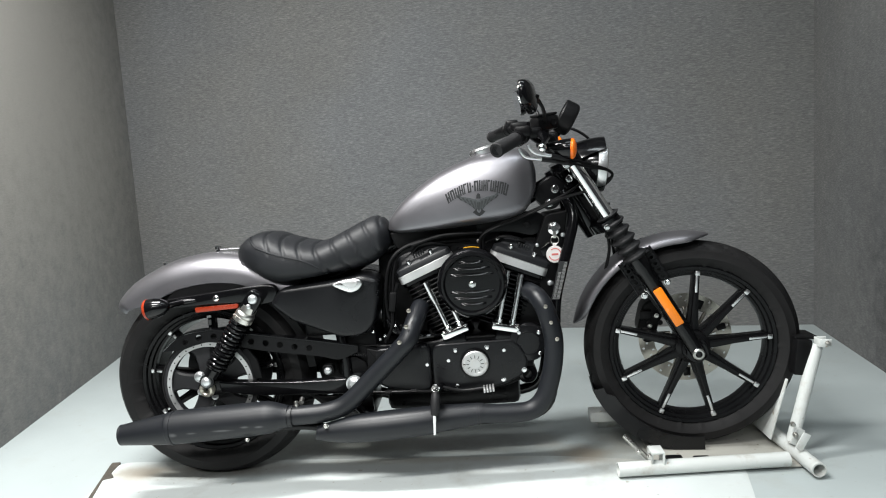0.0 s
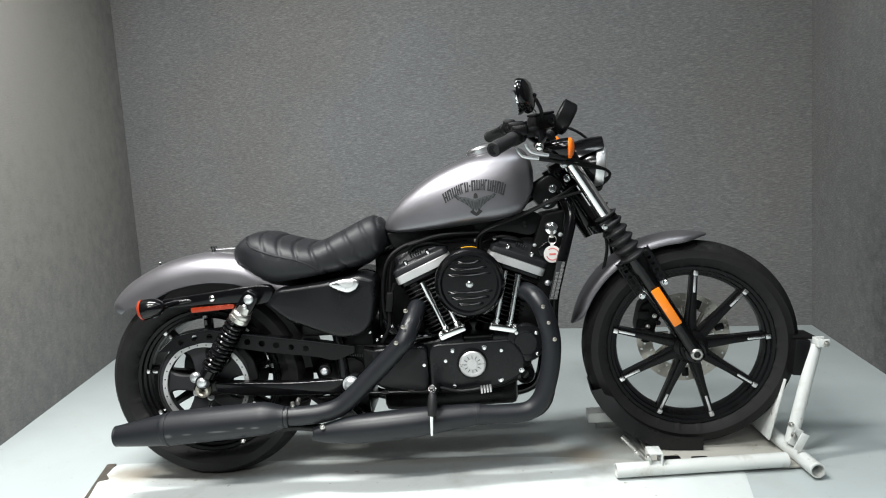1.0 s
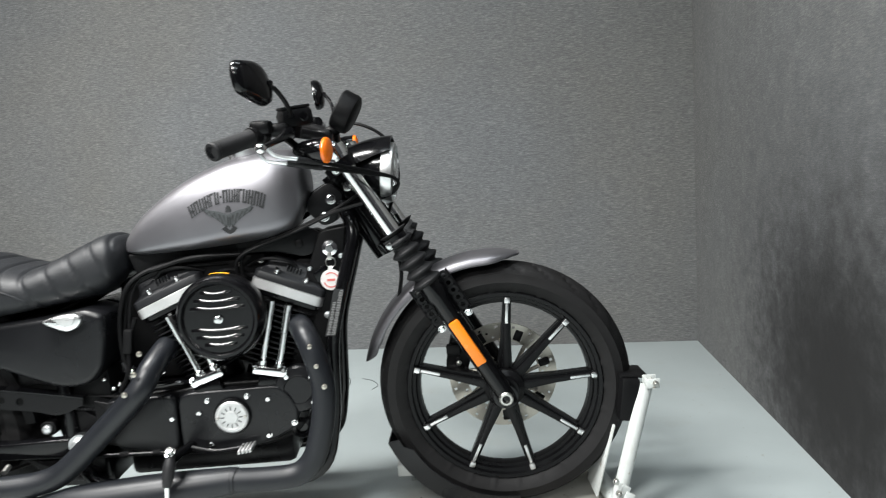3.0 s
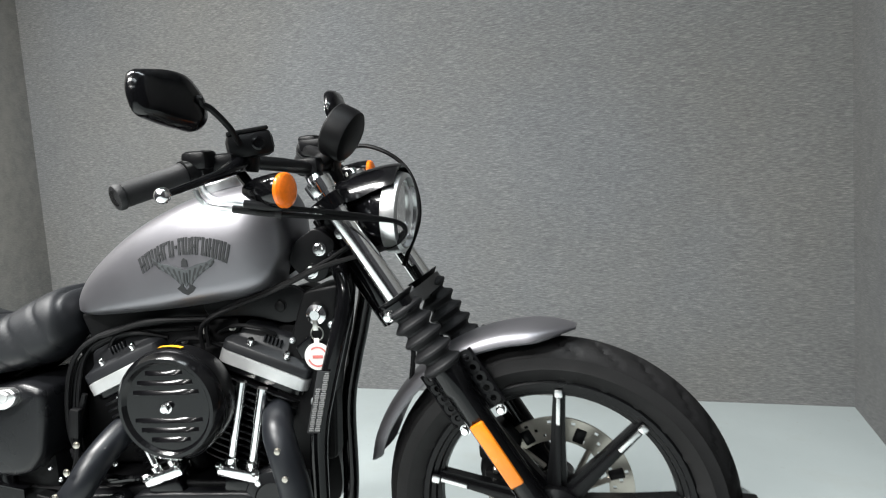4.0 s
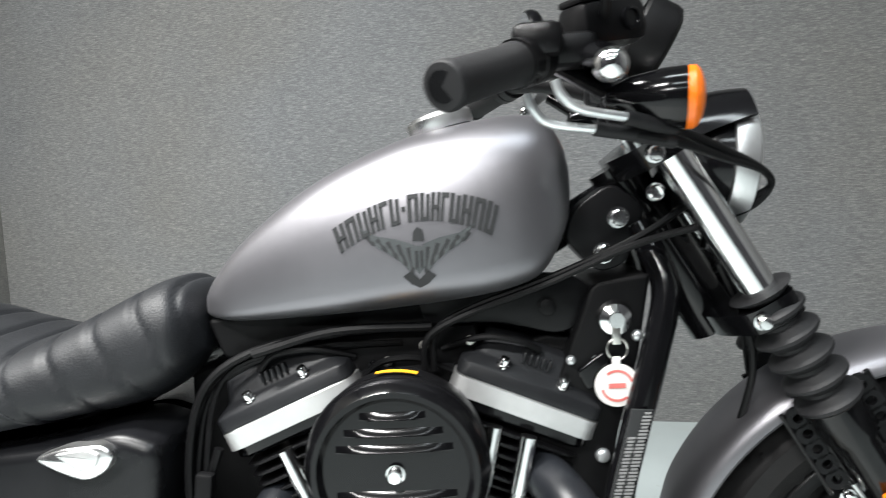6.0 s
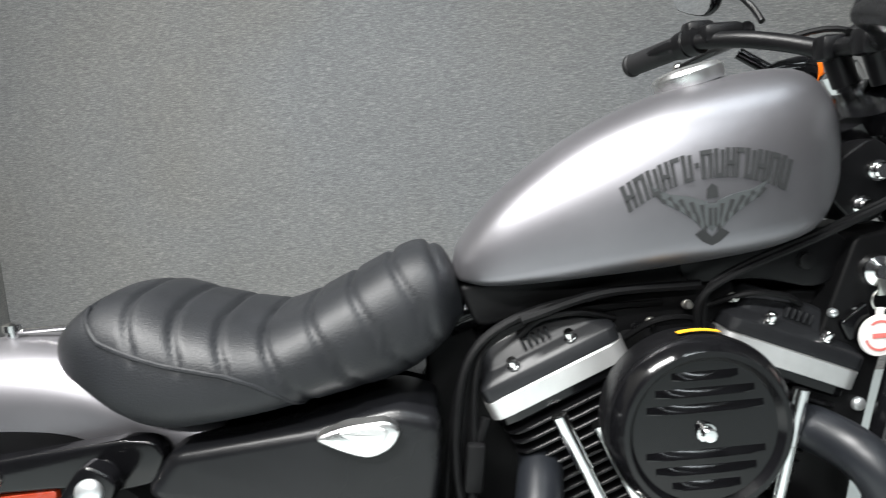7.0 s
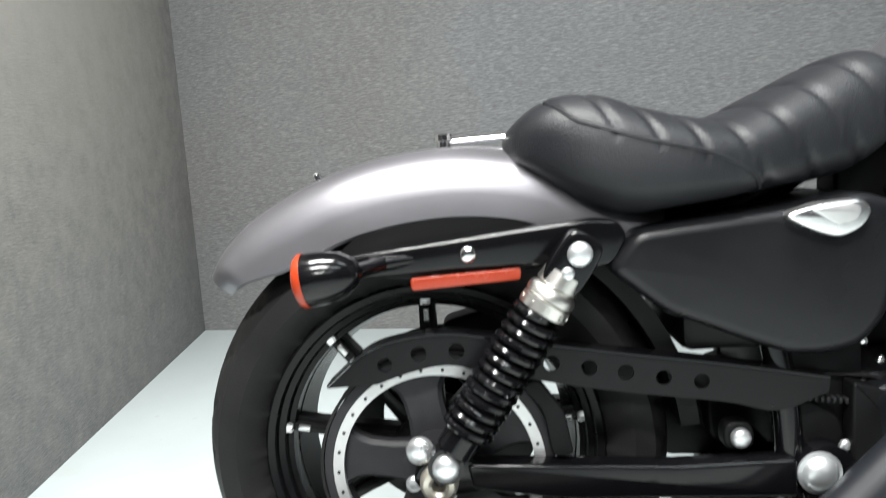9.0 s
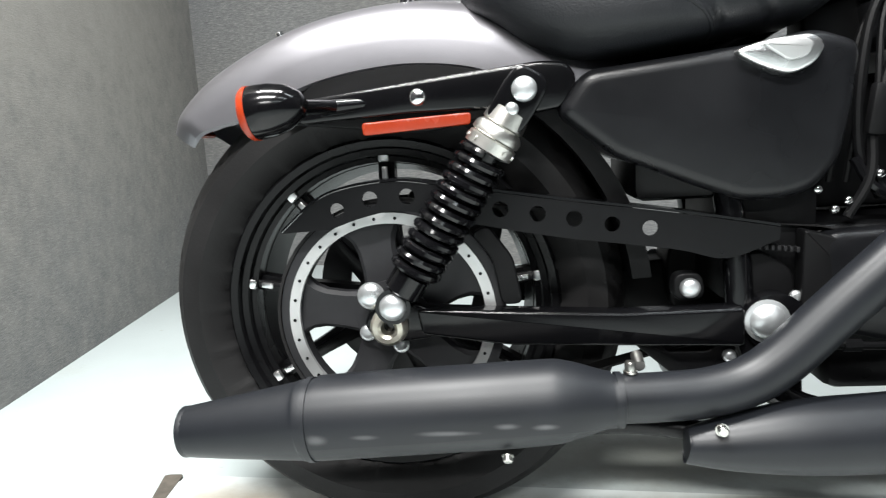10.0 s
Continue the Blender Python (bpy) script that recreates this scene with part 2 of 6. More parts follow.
SIGNAL = material("orange_lens", (0.82, 0.165, 0.008), 0.14, 0, 0.18, 160, 0.3, 500)
ROCKER = material("charcoal_powder_coat", (0.011, 0.0115, 0.013), 0.40, 0, 0.15, 60, 0.10, 900, 0.06, spec=0.30)
RED = material("red_lens", (0.31, 0.032, 0.009), 0.22, 0, 0.10, 300, 0.2, 900)
WHITE_STEEL = floor_material("white_painted_steel", (0.54, 0.565, 0.55), (0.22, 0.17, 0.11), 0.75, 16.0)
DECAL = material("dark_decal", (0.024, 0.025, 0.026), 0.6, 0, 0.1, 60, spec=0.15)
DECAL_GREY = material("grey_decal", (0.050, 0.055, 0.057), 0.6, 0, 0.1, 60, spec=0.2)
TAG_WHITE = material("white_tag", (0.75, 0.72, 0.70), 0.4, 0, 0.03)
TAG_RED = material("red_print", (0.62, 0.16, 0.14), 0.5, 0, 0.05)
YELLOW = material("yellow_sticker", (0.75, 0.36, 0.01), 0.5, 0, 0.05)
GREY_LABEL = material("grey_print", (0.19, 0.19, 0.19), 0.5, 0, 0.05)
GLASS = glass_material("clear_glass")
MIRROR = material("mirror_glass", (0.85, 0.86, 0.87), 0.03, 1.0, 0.01, 5, 0, 1, 0.01)


# ---- mesh helpers ----
def finish(ob_name, bm, mat, smooth=35):
    bmesh.ops.recalc_face_normals(bm, faces=bm.faces)
    me = bpy.data.meshes.new(ob_name)
    bm.to_mesh(me)
    bm.free()
    me.materials.append(mat)
    me.polygons.foreach_set("use_smooth", [True] * len(me.polygons))
    me.set_sharp_from_angle(angle=radians(smooth))
    return new(ob_name, me)


def part(name, bm, mat, parent=None, label="", smooth=35):
    """Links a bmesh, whose points are in world places, as one mesh object under a thing or a part."""
    ob = finish(name, bm, mat, smooth)
    if parent:
        ob.parent = parent
        ob.matrix_parent_inverse = base_of(parent).inverted()
    return tagged(ob, label) if label else ob


def pieces(name, bm, mat, parent, label="", smooth=35):
    """Links every separate body of a bmesh as a part of its own."""
    bm.verts.index_update()
    left = set(bm.verts)
    for v0 in list(bm.verts):
        if v0 not in left:
            continue
        left.discard(v0)
        body, todo = [v0], [v0]
        while todo:
            v = todo.pop()
            for e in v.link_edges:
                w = e.other_vert(v)
                if w in left:
                    left.discard(w)
                    body.append(w)
                    todo.append(w)
        one = bmesh.new()
        twin = {v: one.verts.new(v.co) for v in body}
        for f in {f for v in body for f in v.link_faces}:
            one.faces.new([twin[v] for v in f.verts])
        part(name, one, mat, parent, label, smooth)
    bm.free()


def base_of(ob):
    """The place of a thing or part, from its own and its parents' poses."""
    m = ob.matrix_basis.copy()
    if ob.parent:
        m = base_of(ob.parent) @ ob.matrix_parent_inverse @ m
    return m


def thing(name, place, label, category, group=""):
    ob = new(name)
    ob.matrix_basis = Matrix.Translation(place)
    return tagged(ob, label, category, group)


def structure(name, bm, mat, label, smooth=35):
    return tagged(finish(name, bm, mat, smooth), label, "structure", kind="structure")


def ring_faces(bm, rings, closed=True, cap=True):
    vs = [[bm.verts.new(p) for p in r] for r in rings]
    n = len(vs[0])
    for a, b in zip(vs, vs[1:]):
        for i in range(n if closed else n - 1):
            j = (i + 1) % n
            bm.faces.new((a[i], a[j], b[j], b[i]))
    if cap and closed:
        bm.faces.new(vs[0][::-1])
        bm.faces.new(vs[-1])
    return vs


def box(bm, c, s, m=None, bevel=0.0):
    r = bmesh.ops.create_cube(bm, size=1.0)
    vs = r["verts"]
    t = Matrix.Translation(c) @ (m.to_4x4() if m else Matrix.Identity(4)) @ Matrix.Diagonal((*s, 1))
    bmesh.ops.transform(bm, matrix=t, verts=vs)
    if bevel:
        es = list({e for v in vs for e in v.link_edges})
        bmesh.ops.bevel(bm, geom=es, offset=bevel, segments=2, affect="EDGES", profile=0.5)


def turn_to(d):
    return Vector(d).to_track_quat("Z", "Y").to_matrix().to_4x4()


def rod(bm, a, b, r, n=14, r2=None):
    a, b = Vector(a), Vector(b)
    r2 = r if r2 is None else r2
    m = Matrix.Translation(a) @ turn_to(b - a)
    h = (b - a).length
    ring_faces(bm, [[m @ Vector((q * math.cos(u), q * math.sin(u), z)) for u in [2 * math.pi * i / n for i in range(n)]] for q, z in ((r, 0), (r2, h))])


def lathe(bm, prof, m, n=40, loop=False, a0=0.0, a1=2 * math.pi):
    """Turns the profile of (radius, height) round the local z of m."""
    full = abs(a1 - a0 - 2 * math.pi) < 1e-6
    us = [a0 + (a1 - a0) * i / n for i in range(n if full else n + 1)]
    rings = [[m @ Vector((max(r, 1e-4) * math.cos(u), max(r, 1e-4) * math.sin(u), h)) for u in us] for r, h in prof]
    if loop:
        rings.append(rings[0])
    vs = ring_faces(bm, rings, closed=full, cap=False)
    if loop:
        bmesh.ops.remove_doubles(bm, verts=vs[0] + vs[-1], dist=1e-6)
    elif full:
        for r, row in ((prof[0][0], vs[0]), (prof[-1][0], vs[-1])):
            if r > 1e-3:
                bm.faces.new(row)
            else:
                bmesh.ops.remove_doubles(bm, verts=row, dist=1e-3)


def spline(pts, n=8):
    """A smooth run of points (or numbers in tuples) through those given."""
    p = [np.array(q, float) for q in pts]
    p = [2 * p[0] - p[1]] + p + [2 * p[-1] - p[-2]]
    out = []
    for i in range(1, len(p) - 2):
        for k in range(n):
            t = k / n
            a, b, c, d = p[i - 1:i + 3]
            out.append(0.5 * (2 * b + (c - a) * t + (2 * a - 5 * b + 4 * c - d) * t * t + (3 * b - a - 3 * c + d) * t ** 3))
    out.append(p[-2])
    return out


def sweep(bm, pts, r, n=12, cap=True):
    """A tube along points; r is one radius or one for each point."""
    pts = [Vector(p) for p in pts]
    rs = [r] * len(pts) if isinstance(r, (int, float)) else list(r)
    ref = Vector((0, 1, 0.01)).normalized()
    rings = []
    for i, p in enumerate(pts):
        d = (pts[min(i + 1, len(pts) - 1)] - pts[max(i - 1, 0)]).normalized()
        u = ref - d * ref.dot(d)
        if u.length < 1e-3:
            u = Vector((1, 0, 0)) - d * d.x
        u.normalize()
        ref = u
        v = d.cross(u)
        rings.append([p + (u * math.cos(a) + v * math.sin(a)) * rs[i] for a in [2 * math.pi * k / n for k in range(n)]])
    ring_faces(bm, rings, cap=cap)


def pipe(bm, pts, r, n=14, k=6):
    """A smooth tube through points of (x, y, z) or (x, y, z, radius)."""
    if len(pts[0]) == 4:
        q = spline(pts, k)
        sweep(bm, [p[:3] for p in q], [p[3] for p in q], n)
    else:
        sweep(bm, spline(pts, k), r, n)


def rounded(poly, r, k=4):
    """A closed outline with its corners rounded."""
    out = []
    n = len(poly)
    for i in range(n):
        a, b, c = (np.array(poly[(i + j) % n], float) for j in (-1, 0, 1))
        da, dc = a - b, c - b
        la, lc = np.linalg.norm(da), np.linalg.norm(dc)
        q = min(r, la * 0.45, lc * 0.45)
        p0, p1 = b + da / la * q, b + dc / lc * q
        for t in [j / k for j in range(k + 1)]:
            out.append(tuple((1 - t) ** 2 * p0 + 2 * t * (1 - t) * b + t * t * p1))
    return out


def slab(bm, outline, y0, y1, edge=0.004, puff=0.0, m=None):
    """A plate of the (x, z) outline between two depths, with eased edges on the y0 side; puff bulges that face."""
    o = np.array(outline)
    c = o.mean(0)
    nrm = []
    n = len(o)
    area = sum(o[i][0] * o[(i + 1) % n][1] - o[(i + 1) % n][0] * o[i][1] for i in range(n))
    for i in range(n):
        t = o[(i + 1) % n] - o[i - 1]
        v = np.array((t[1], -t[0])) / (np.linalg.norm(t) + 1e-9)
        nrm.append(-v if area > 0 else v)
    nrm = np.array(nrm)
    s = 1 if y1 > y0 else -1
    rings = [(o, y1)]
    for k in range(4):
        a = k / 3 * math.pi / 2
        rings.append((o + nrm * edge * (1 - math.cos(a)), y0 + s * edge * (1 - math.sin(a))))
    if puff:
        for q in (0.035, 0.2, 0.4, 0.6, 0.8):
            rings.append((c + (o + nrm * edge - c) * (1 - q), y0 - s * puff * (1 - (1 - q) ** 2)))
    rr = [[Vector((p[0], y, p[1])) for p in ps] for ps, y in rings]
    if m:
        rr = [[m @ p for p in r] for r in rr]
    ring_faces(bm, rr)


def nut(bm, c, r, h, axis=(0, -1, 0), n=6, dome=True):
    """A bolt head that stands out along the axis."""
    m = Matrix.Translation(c) @ turn_to(axis)
    lathe(bm, [(r * 1.25, 0), (r * 1.25, h * 0.2), (r, h * 0.22), (r, h * 0.85), (r * 0.8, h)] + ([(0, h * 1.05)] if dome else [(r * 0.55, h), (r * 0.5, h * 0.5), (0, h * 0.5)]), m, n if n > 6 else 12)


def dome(bm, c, r, h, axis=(0, -1, 0)):
    """A smooth round bolt head with a low crown."""
    lathe(bm, [(r, 0), (r, h * 0.35), (r * 0.93, h * 0.60), (r * 0.75, h * 0.83), (r * 0.45, h * 0.96), (0, h)], Matrix.Translation(c) @ turn_to(axis), 22)


Y_AXIS = Matrix.Rotation(radians(90), 4, "X")  # local z points to -y

# ---- the booth ----
H = 3.0
BACK_L, BACK_R = (-2.19, 2.15), (1.92, 1.60)  # the far corners on the plan
BEND_L, BEND_R = (-1.69, -0.40), (1.62, -0.85)  # where the side walls turn parallel
FRONT_L, FRONT_R = (-1.68, -6.4), (1.61, -6.4)


def panel(name, a, b, label, mat=CARPET, thick=0.06, wave=0.006):
    """A carpet-covered wall from a to b on the plan, slightly uneven, with thickness behind it."""
    a, b = Vector((*a, 0)), Vector((*b, 0))
    d = (b - a).normalized()
    out = Vector((d.y, -d.x, 0))
    bm = bmesh.new()
    nx, nz = max(8, int((b - a).length / 0.12)), 24
    front = []
    for j in range(nz + 1):
        row = []
        for i in range(nx + 1):
            p = a.lerp(b, i / nx) + Vector((0, 0, H * j / nz))
            edge = min(1, i / 2, (nx - i) / 2)
            p -= out * wave * edge * (noise.noise(p * 1.6) + 0.4 * noise.noise(p * 4.0))
            row.append(bm.verts.new(p))
        front.append(row)
    for j in range(nz):
        for i in range(nx):
            bm.faces.new((front[j][i], front[j][i + 1], front[j + 1][i + 1], front[j + 1][i]))
    back = [bm.verts.new(p + out * thick) for p in (a, b, b + Vector((0, 0, H)), a + Vector((0, 0, H)))]
    bm.faces.new(back)
    return structure(name, bm, mat, label)


panel("wall_back", BACK_L, BACK_R, "grey carpet covered back wall of the booth")
panel("wall_left", BEND_L, BACK_L, "grey carpet covered side wall with brownish dust and painted-in light", CARPET_DUST_LIT)
panel("wall_right", BACK_R, BEND_R, "grey carpet covered side wall with a black soot stain and painted shade", CARPET_SOOT_SHADED)
# unseen walls added to close the booth; dark to keep reflections off the bike
panel("added_wall_left", FRONT_L, BEND_L, "unseen dark side wall added to cut reflections", UNSEEN_DARK)
panel("added_wall_right", BEND_R, FRONT_R, "unseen dark side wall added to cut reflections", UNSEEN_DARK)
panel("added_wall_front", FRONT_R, FRONT_L, "unseen dark wall added to close the booth and cut reflections", UNSEEN_DARK)

bm = bmesh.new()
box(bm, (-0.05, -2.1, -0.05), (4.5, 9.0, 0.1))
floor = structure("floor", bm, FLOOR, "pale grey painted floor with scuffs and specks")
for pts in ([(0.10, 1.24), (0.13, 1.30), (0.16, 1.27), (0.17, 1.18), (0.14, 1.13)], [(0.22, 1.26), (0.27, 1.22), (0.30, 1.15), (0.28, 1.10)]):
    bm = bmesh.new()
    sweep(bm, [(p[0], p[1], 0.0004) for p in spline(pts, 6)], 0.0016, 6)
    part("scuff_mark", bm, DECAL, floor, "thin dark scuff line")
# unseen ceiling, added to close the booth and kept dark against bounce
bm = bmesh.new()
box(bm, (-0.05, -2.1, H + 0.05), (4.5, 9.0, 0.1))
structure("ceiling", bm, CEILING, "plain dark grey ceiling, unseen, added over the booth")

for x, y in LAMPS:
    lamp = thing("ceiling_lamp", (x, y, H), "long white fluorescent ceiling lamp", "ceiling lamp", "ceiling lamps")
    bm = bmesh.new()
    box(bm, (x, y, H - 0.03), (1.35, 0.26, 0.06), bevel=0.01)
    part("housing", bm, LAMP_BODY, lamp)

# white board under the motorcycle
board = thing("floor_board", (-0.17, -0.5, 0), "thin white board with rounded corner and tyre dirt on the floor", "board")
bm = bmesh.new()
outline = rounded([(-0.98, -1.3), (0.62, -1.3), (0.885, -0.10), (0.3, 0.0), (-1.185, 0.05)], 0.07, 6)
ring_faces(bm, [[Vector((x, y, z)) for x, y in outline] for z in (0.0, 0.003)])
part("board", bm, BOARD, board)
bm = bmesh.new()
edge = rounded([(-1.205, 0.047), (-1.172, 0.050), (-1.160, -0.035), (-1.130, -0.070), (-1.160, -0.085), (-1.115, -0.225), (-1.128, -0.230)], 0.008, 3)
ring_faces(bm, [[Vector((x, y, z)) for x, y in edge] for z in (0.0, 0.0045)])
part("worn_edge", bm, WORN, board, "dark worn-through edge")

# ---- the motorcycle ----
BIKE_POSE = (0.011, 0.0175, 0.008, -0.35, 2.1)
bike = thing("motorcycle", (0, 0, 0), "charcoal grey and black cruiser motorcycle standing in a wheel chock", "motorcycle")
RW, FW = Vector((-0.762, 0, 0.317)), Vector((0.762, 0, 0.335))
STEER = Matrix.Translation((0.36, 0, 0.93)) @ Matrix.Rotation(radians(-5.5), 4, Vector((-0.515, 0, 0.857))) @ Matrix.Translation((-0.36, 0, -0.93))


def steered(bm):
    bmesh.ops.transform(bm, matrix=STEER, verts=bm.verts)
    return bm


def tyre(bm, c, r, w, inner, cuts=26):
    """A tyre whose tread is cut by slanting grooves from the shoulder towards the crown."""
    h = w / 2
    prof = [(inner, -0.62), (inner + 0.012, -0.84), (inner + (r - inner) * 0.38, -1.0), (inner + (r - inner) * 0.40, -0.985), (inner + (r - inner) * 0.66, -0.95)]
    prof += [(r - 0.022, -0.80), (r - 0.016, -0.69), (r - 0.011, -0.57), (r - 0.007, -0.45), (r - 0.004, -0.32), (r - 0.0015, -0.18), (r, -0.06)]
    prof += [(q, -y) for q, y in prof[::-1]]
    m, n = Matrix.Translation(c) @ Y_AXIS, cuts * 12
    rings = []
    for q, y in prof:
        row = []
        for k in range(n):
            ph = (k / 12 + 1.1 * abs(y) + (0.5 if y > 0 else 0)) % 1
            deep = 0.005 if ph < 0.17 and 0.15 < abs(y) < 0.78 else 0.0
            u = 2 * math.pi * k / n
            row.append(m @ Vector(((q - deep) * math.cos(u), (q - deep) * math.sin(u), y * h)))
        rings.append(row)
    rings.append(rings[0])
    vs = ring_faces(bm, rings, cap=False)
    bmesh.ops.remove_doubles(bm, verts=vs[0] + vs[-1], dist=1e-6)


def wheel_rim(bm, c, r, w):
    h = w / 2
    prof = [(r, -h), (r + 0.004, -h + 0.004), (r + 0.002, -h + 0.012), (r - 0.014, -h + 0.022), (r - 0.02, -h * 0.3), (r - 0.02, h * 0.3), (r - 0.014, h - 0.022),
            (r + 0.002, h - 0.012), (r + 0.004, h - 0.004), (r, h), (r - 0.009, h - 0.002), (r - 0.012, h - 0.011), (r - 0.020, h - 0.013), (r - 0.023, h - 0.021), (r - 0.030, h - 0.023), (r - 0.033, 0), (r - 0.030, -h + 0.023), (r - 0.023, -h + 0.021), (r - 0.020, -h + 0.013), (r - 0.012, -h + 0.011), (r - 0.009, -h + 0.002)]
    lathe(bm, prof, Matrix.Translation(c) @ Y_AXIS, 64, loop=True)


def spoke(bm, c, a, r0, r1, w0, w1, y0, y1):
    """One cast spoke with a raised rib along it."""
    d, t = Vector((math.cos(a), 0, math.sin(a))), Vector((-math.sin(a), 0, math.cos(a)))
    for k, (wa, wb, ya, yb) in enumerate(((w0, w1, y0 + 0.012, y1 + 0.010), (w0 * 0.45, w1 * 0.5, y0, y1))):
        rings = []
        for q, wd, yy in ((r0, wa, ya), (r0 * 0.5 + r1 * 0.5, (wa + wb) / 2 * 0.85, (ya + yb) / 2), (r1, wb, yb)):
            p = c + d * q
            rings.append([p + t * wd / 2 + Vector((0, yy + 0.002, 0)), p + t * wd / 2 + Vector((0, yy + 0.022, 0)), p - t * wd / 2 + Vector((0, yy + 0.022, 0)), p - t * wd / 2 + Vector((0, yy + 0.002, 0)), p + Vector((0, yy, 0))])
        ring_faces(bm, rings)


def wheel(name, c, r, w, rim_r, a0, y_face, hub_r, front):
    fix = steered if front else (lambda b: b)
    bm = bmesh.new()
    m = Matrix.Translation(c) @ Y_AXIS
    lathe(bm, [(0.012, 0.07), (hub_r * 0.7, 0.068), (hub_r * 0.75, 0.055), (hub_r, 0.045), (hub_r, 0.03), (hub_r * 0.8, 0.0), (hub_r, -0.03), (hub_r * 0.9, -0.05), (0.012, -0.052)], m, 32)
    hub = part(name, fix(bm), BLACK_SATIN, bike, "black cast wheel with nine spokes and bright machined tips")
    bm = bmesh.new()
    tyre(bm, c, r, w, rim_r + 0.002)
    part("tyre", fix(bm), RUBBER, hub, "worn black rubber tyre")
    bm = bmesh.new()
    wheel_rim(bm, c, rim_r, w * 0.72)
    if not front:
        lathe(bm, [(0.186, -0.048), (0.215, -0.048), (0.215, 0.018), (0.197, 0.010)], m, 64, loop=True)
    part("rim", fix(bm), BLACK_SATIN, hub)
    for i in range(9):
        a = a0 + 2 * math.pi * i / 9
        bm = bmesh.new()
        spoke(bm, c, a, hub_r * 0.75, rim_r - 0.022, 0.040 if front else 0.036, 0.022, -0.035, y_face)
        part("spoke", fix(bm), BLACK_SATIN, hub)
        bm = bmesh.new()
        d, t = Vector((math.cos(a), 0, math.sin(a))), Vector((-math.sin(a), 0, math.cos(a)))
        rot = Matrix((d, Vector((0, 1, 0)), d.cross(Vector((0, 1, 0))))).transposed()
        box(bm, c + d * (rim_r - (0.056 if front else 0.045)) + Vector((0, y_face - 0.001, 0)), (0.052 if front else 0.017, 0.006, 0.0075), rot, 0.001)
        box(bm, c + d * (rim_r - 0.020) + Vector((0, y_face - 0.004, 0)), (0.016 if front else 0.020, 0.010, 0.015), rot, 0.003)
        part("spoke_tip", fix(bm), ALU, hub, "bright machined spoke tip")
    return hub


wheel("front_wheel", FW, 0.333, 0.104, 0.255, radians(85.5), -0.030, 0.052, True)
wheel("rear_wheel", RW + Vector((-0.010, 0, 0)), 0.324, 0.150, 0.230, radians(9.5), -0.030, 0.055, False)

# axles
bm = bmesh.new()
rod(bm, FW + Vector((0, -0.105, 0)), FW + Vector((0, 0.105, 0)), 0.012)
lathe(bm, [(0.018, 0.10), (0.018, 0.116), (0.015, 0.119), (0.0105, 0.119), (0.0095, 0.100), (0, 0.100)], Matrix.Translation(FW) @ Y_AXIS, 18)
part("front_axle", steered(bm), STEEL, bike, "bright steel axle with a hollow end")
bm = bmesh.new()
rod(bm, RW + Vector((0, -0.12, 0)), RW + Vector((0, 0.12, 0)), 0.012)
lathe(bm, [(0.022, 0.125), (0.0245, 0.133), (0.0235, 0.141), (0.019, 0.147), (0.013, 0.1485), (0.009, 0.146), (0.0082, 0.128), (0, 0.128)], Matrix.Translation((-0.760, 0, 0.313)) @ Y_AXIS, 32)
part("rear_axle", bm, ZINC_WARM, bike, "round zinc plated rear axle end with a hollow centre")

# front brake: drilled rotor on the far side, caliper behind the fork
bm = bmesh.new()
n = 108
for ring_r0, ring_r1 in ((0.099, 0.148),):
    for i in range(n):
        u0, u1 = 2 * math.pi * i / n, 2 * math.pi * (i + 1) / n
        for k in range(7):
            if (k == 1 and i % 6 == 0) or (k == 3 and i % 6 == 2) or (k == 5 and i % 6 == 4):
                continue
            q0, q1 = ring_r0 + (ring_r1 - ring_r0) * k / 7, ring_r0 + (ring_r1 - ring_r0) * (k + 1) / 7
            pts = [(q0, u0), (q1, u0), (q1, u1), (q0, u1)]
            ring_faces(bm, [[Vector((FW.x + q * math.cos(u), y, FW.z + q * math.sin(u))) for q, u in pts] for y in (0.060, 0.065)])
for i in range(9):
    a = 2 * math.pi * i / 9
    rod(bm, FW + Vector((0.05 * math.cos(a), 0.060, 0.05 * math.sin(a))), FW + Vector((0.104 * math.cos(a + 0.2), 0.062, 0.104 * math.sin(a + 0.2))), 0.006, 8)
front_disc = part("brake_disc", steered(bm), ROTOR, bike, "drilled steel front brake disc", 30)
for i in range(7):
    a = 2 * math.pi * (i + 0.3) / 7
    d = Vector((math.cos(a), 0, math.sin(a)))
    bm = bmesh.new()
    box(bm, FW + d * 0.118 + Vector((0, 0.060, 0)), (0.030, 0.006, 0.022), Matrix((d, Vector((0, 1, 0)), d.cross(Vector((0, 1, 0))))).transposed(), 0.003)
    part("disc_button", steered(bm), BLACK_SATIN, front_disc, "black disc carrier button")
bm = bmesh.new()
slab(bm, rounded([(0.605, 0.37), (0.625, 0.46), (0.665, 0.475), (0.70, 0.44), (0.675, 0.39), (0.66, 0.33), (0.63, 0.325)], 0.02), 0.035, 0.10, 0.008)
for i in range(4):
    nut(bm, (0.625 + 0.018 * i, 0.036, 0.365 + 0.03 * (i % 2)), 0.007, 0.008)
box(bm, (0.632, 0.03, 0.425), (0.04, 0.02, 0.03), None, 0.006)
box(bm, (0.638, 0.03, 0.375), (0.035, 0.02, 0.02), None, 0.006)
caliper = part("brake_caliper", steered(bm), BLACK_PLASTIC, bike, "black front brake caliper")
bm = bmesh.new()
for i in range(4):
    nut(bm, (0.622 + 0.022 * i, 0.024, 0.352 + 0.035 * (i % 3)), 0.006, 0.008)
pieces("caliper_bolt", steered(bm), STEEL, caliper)

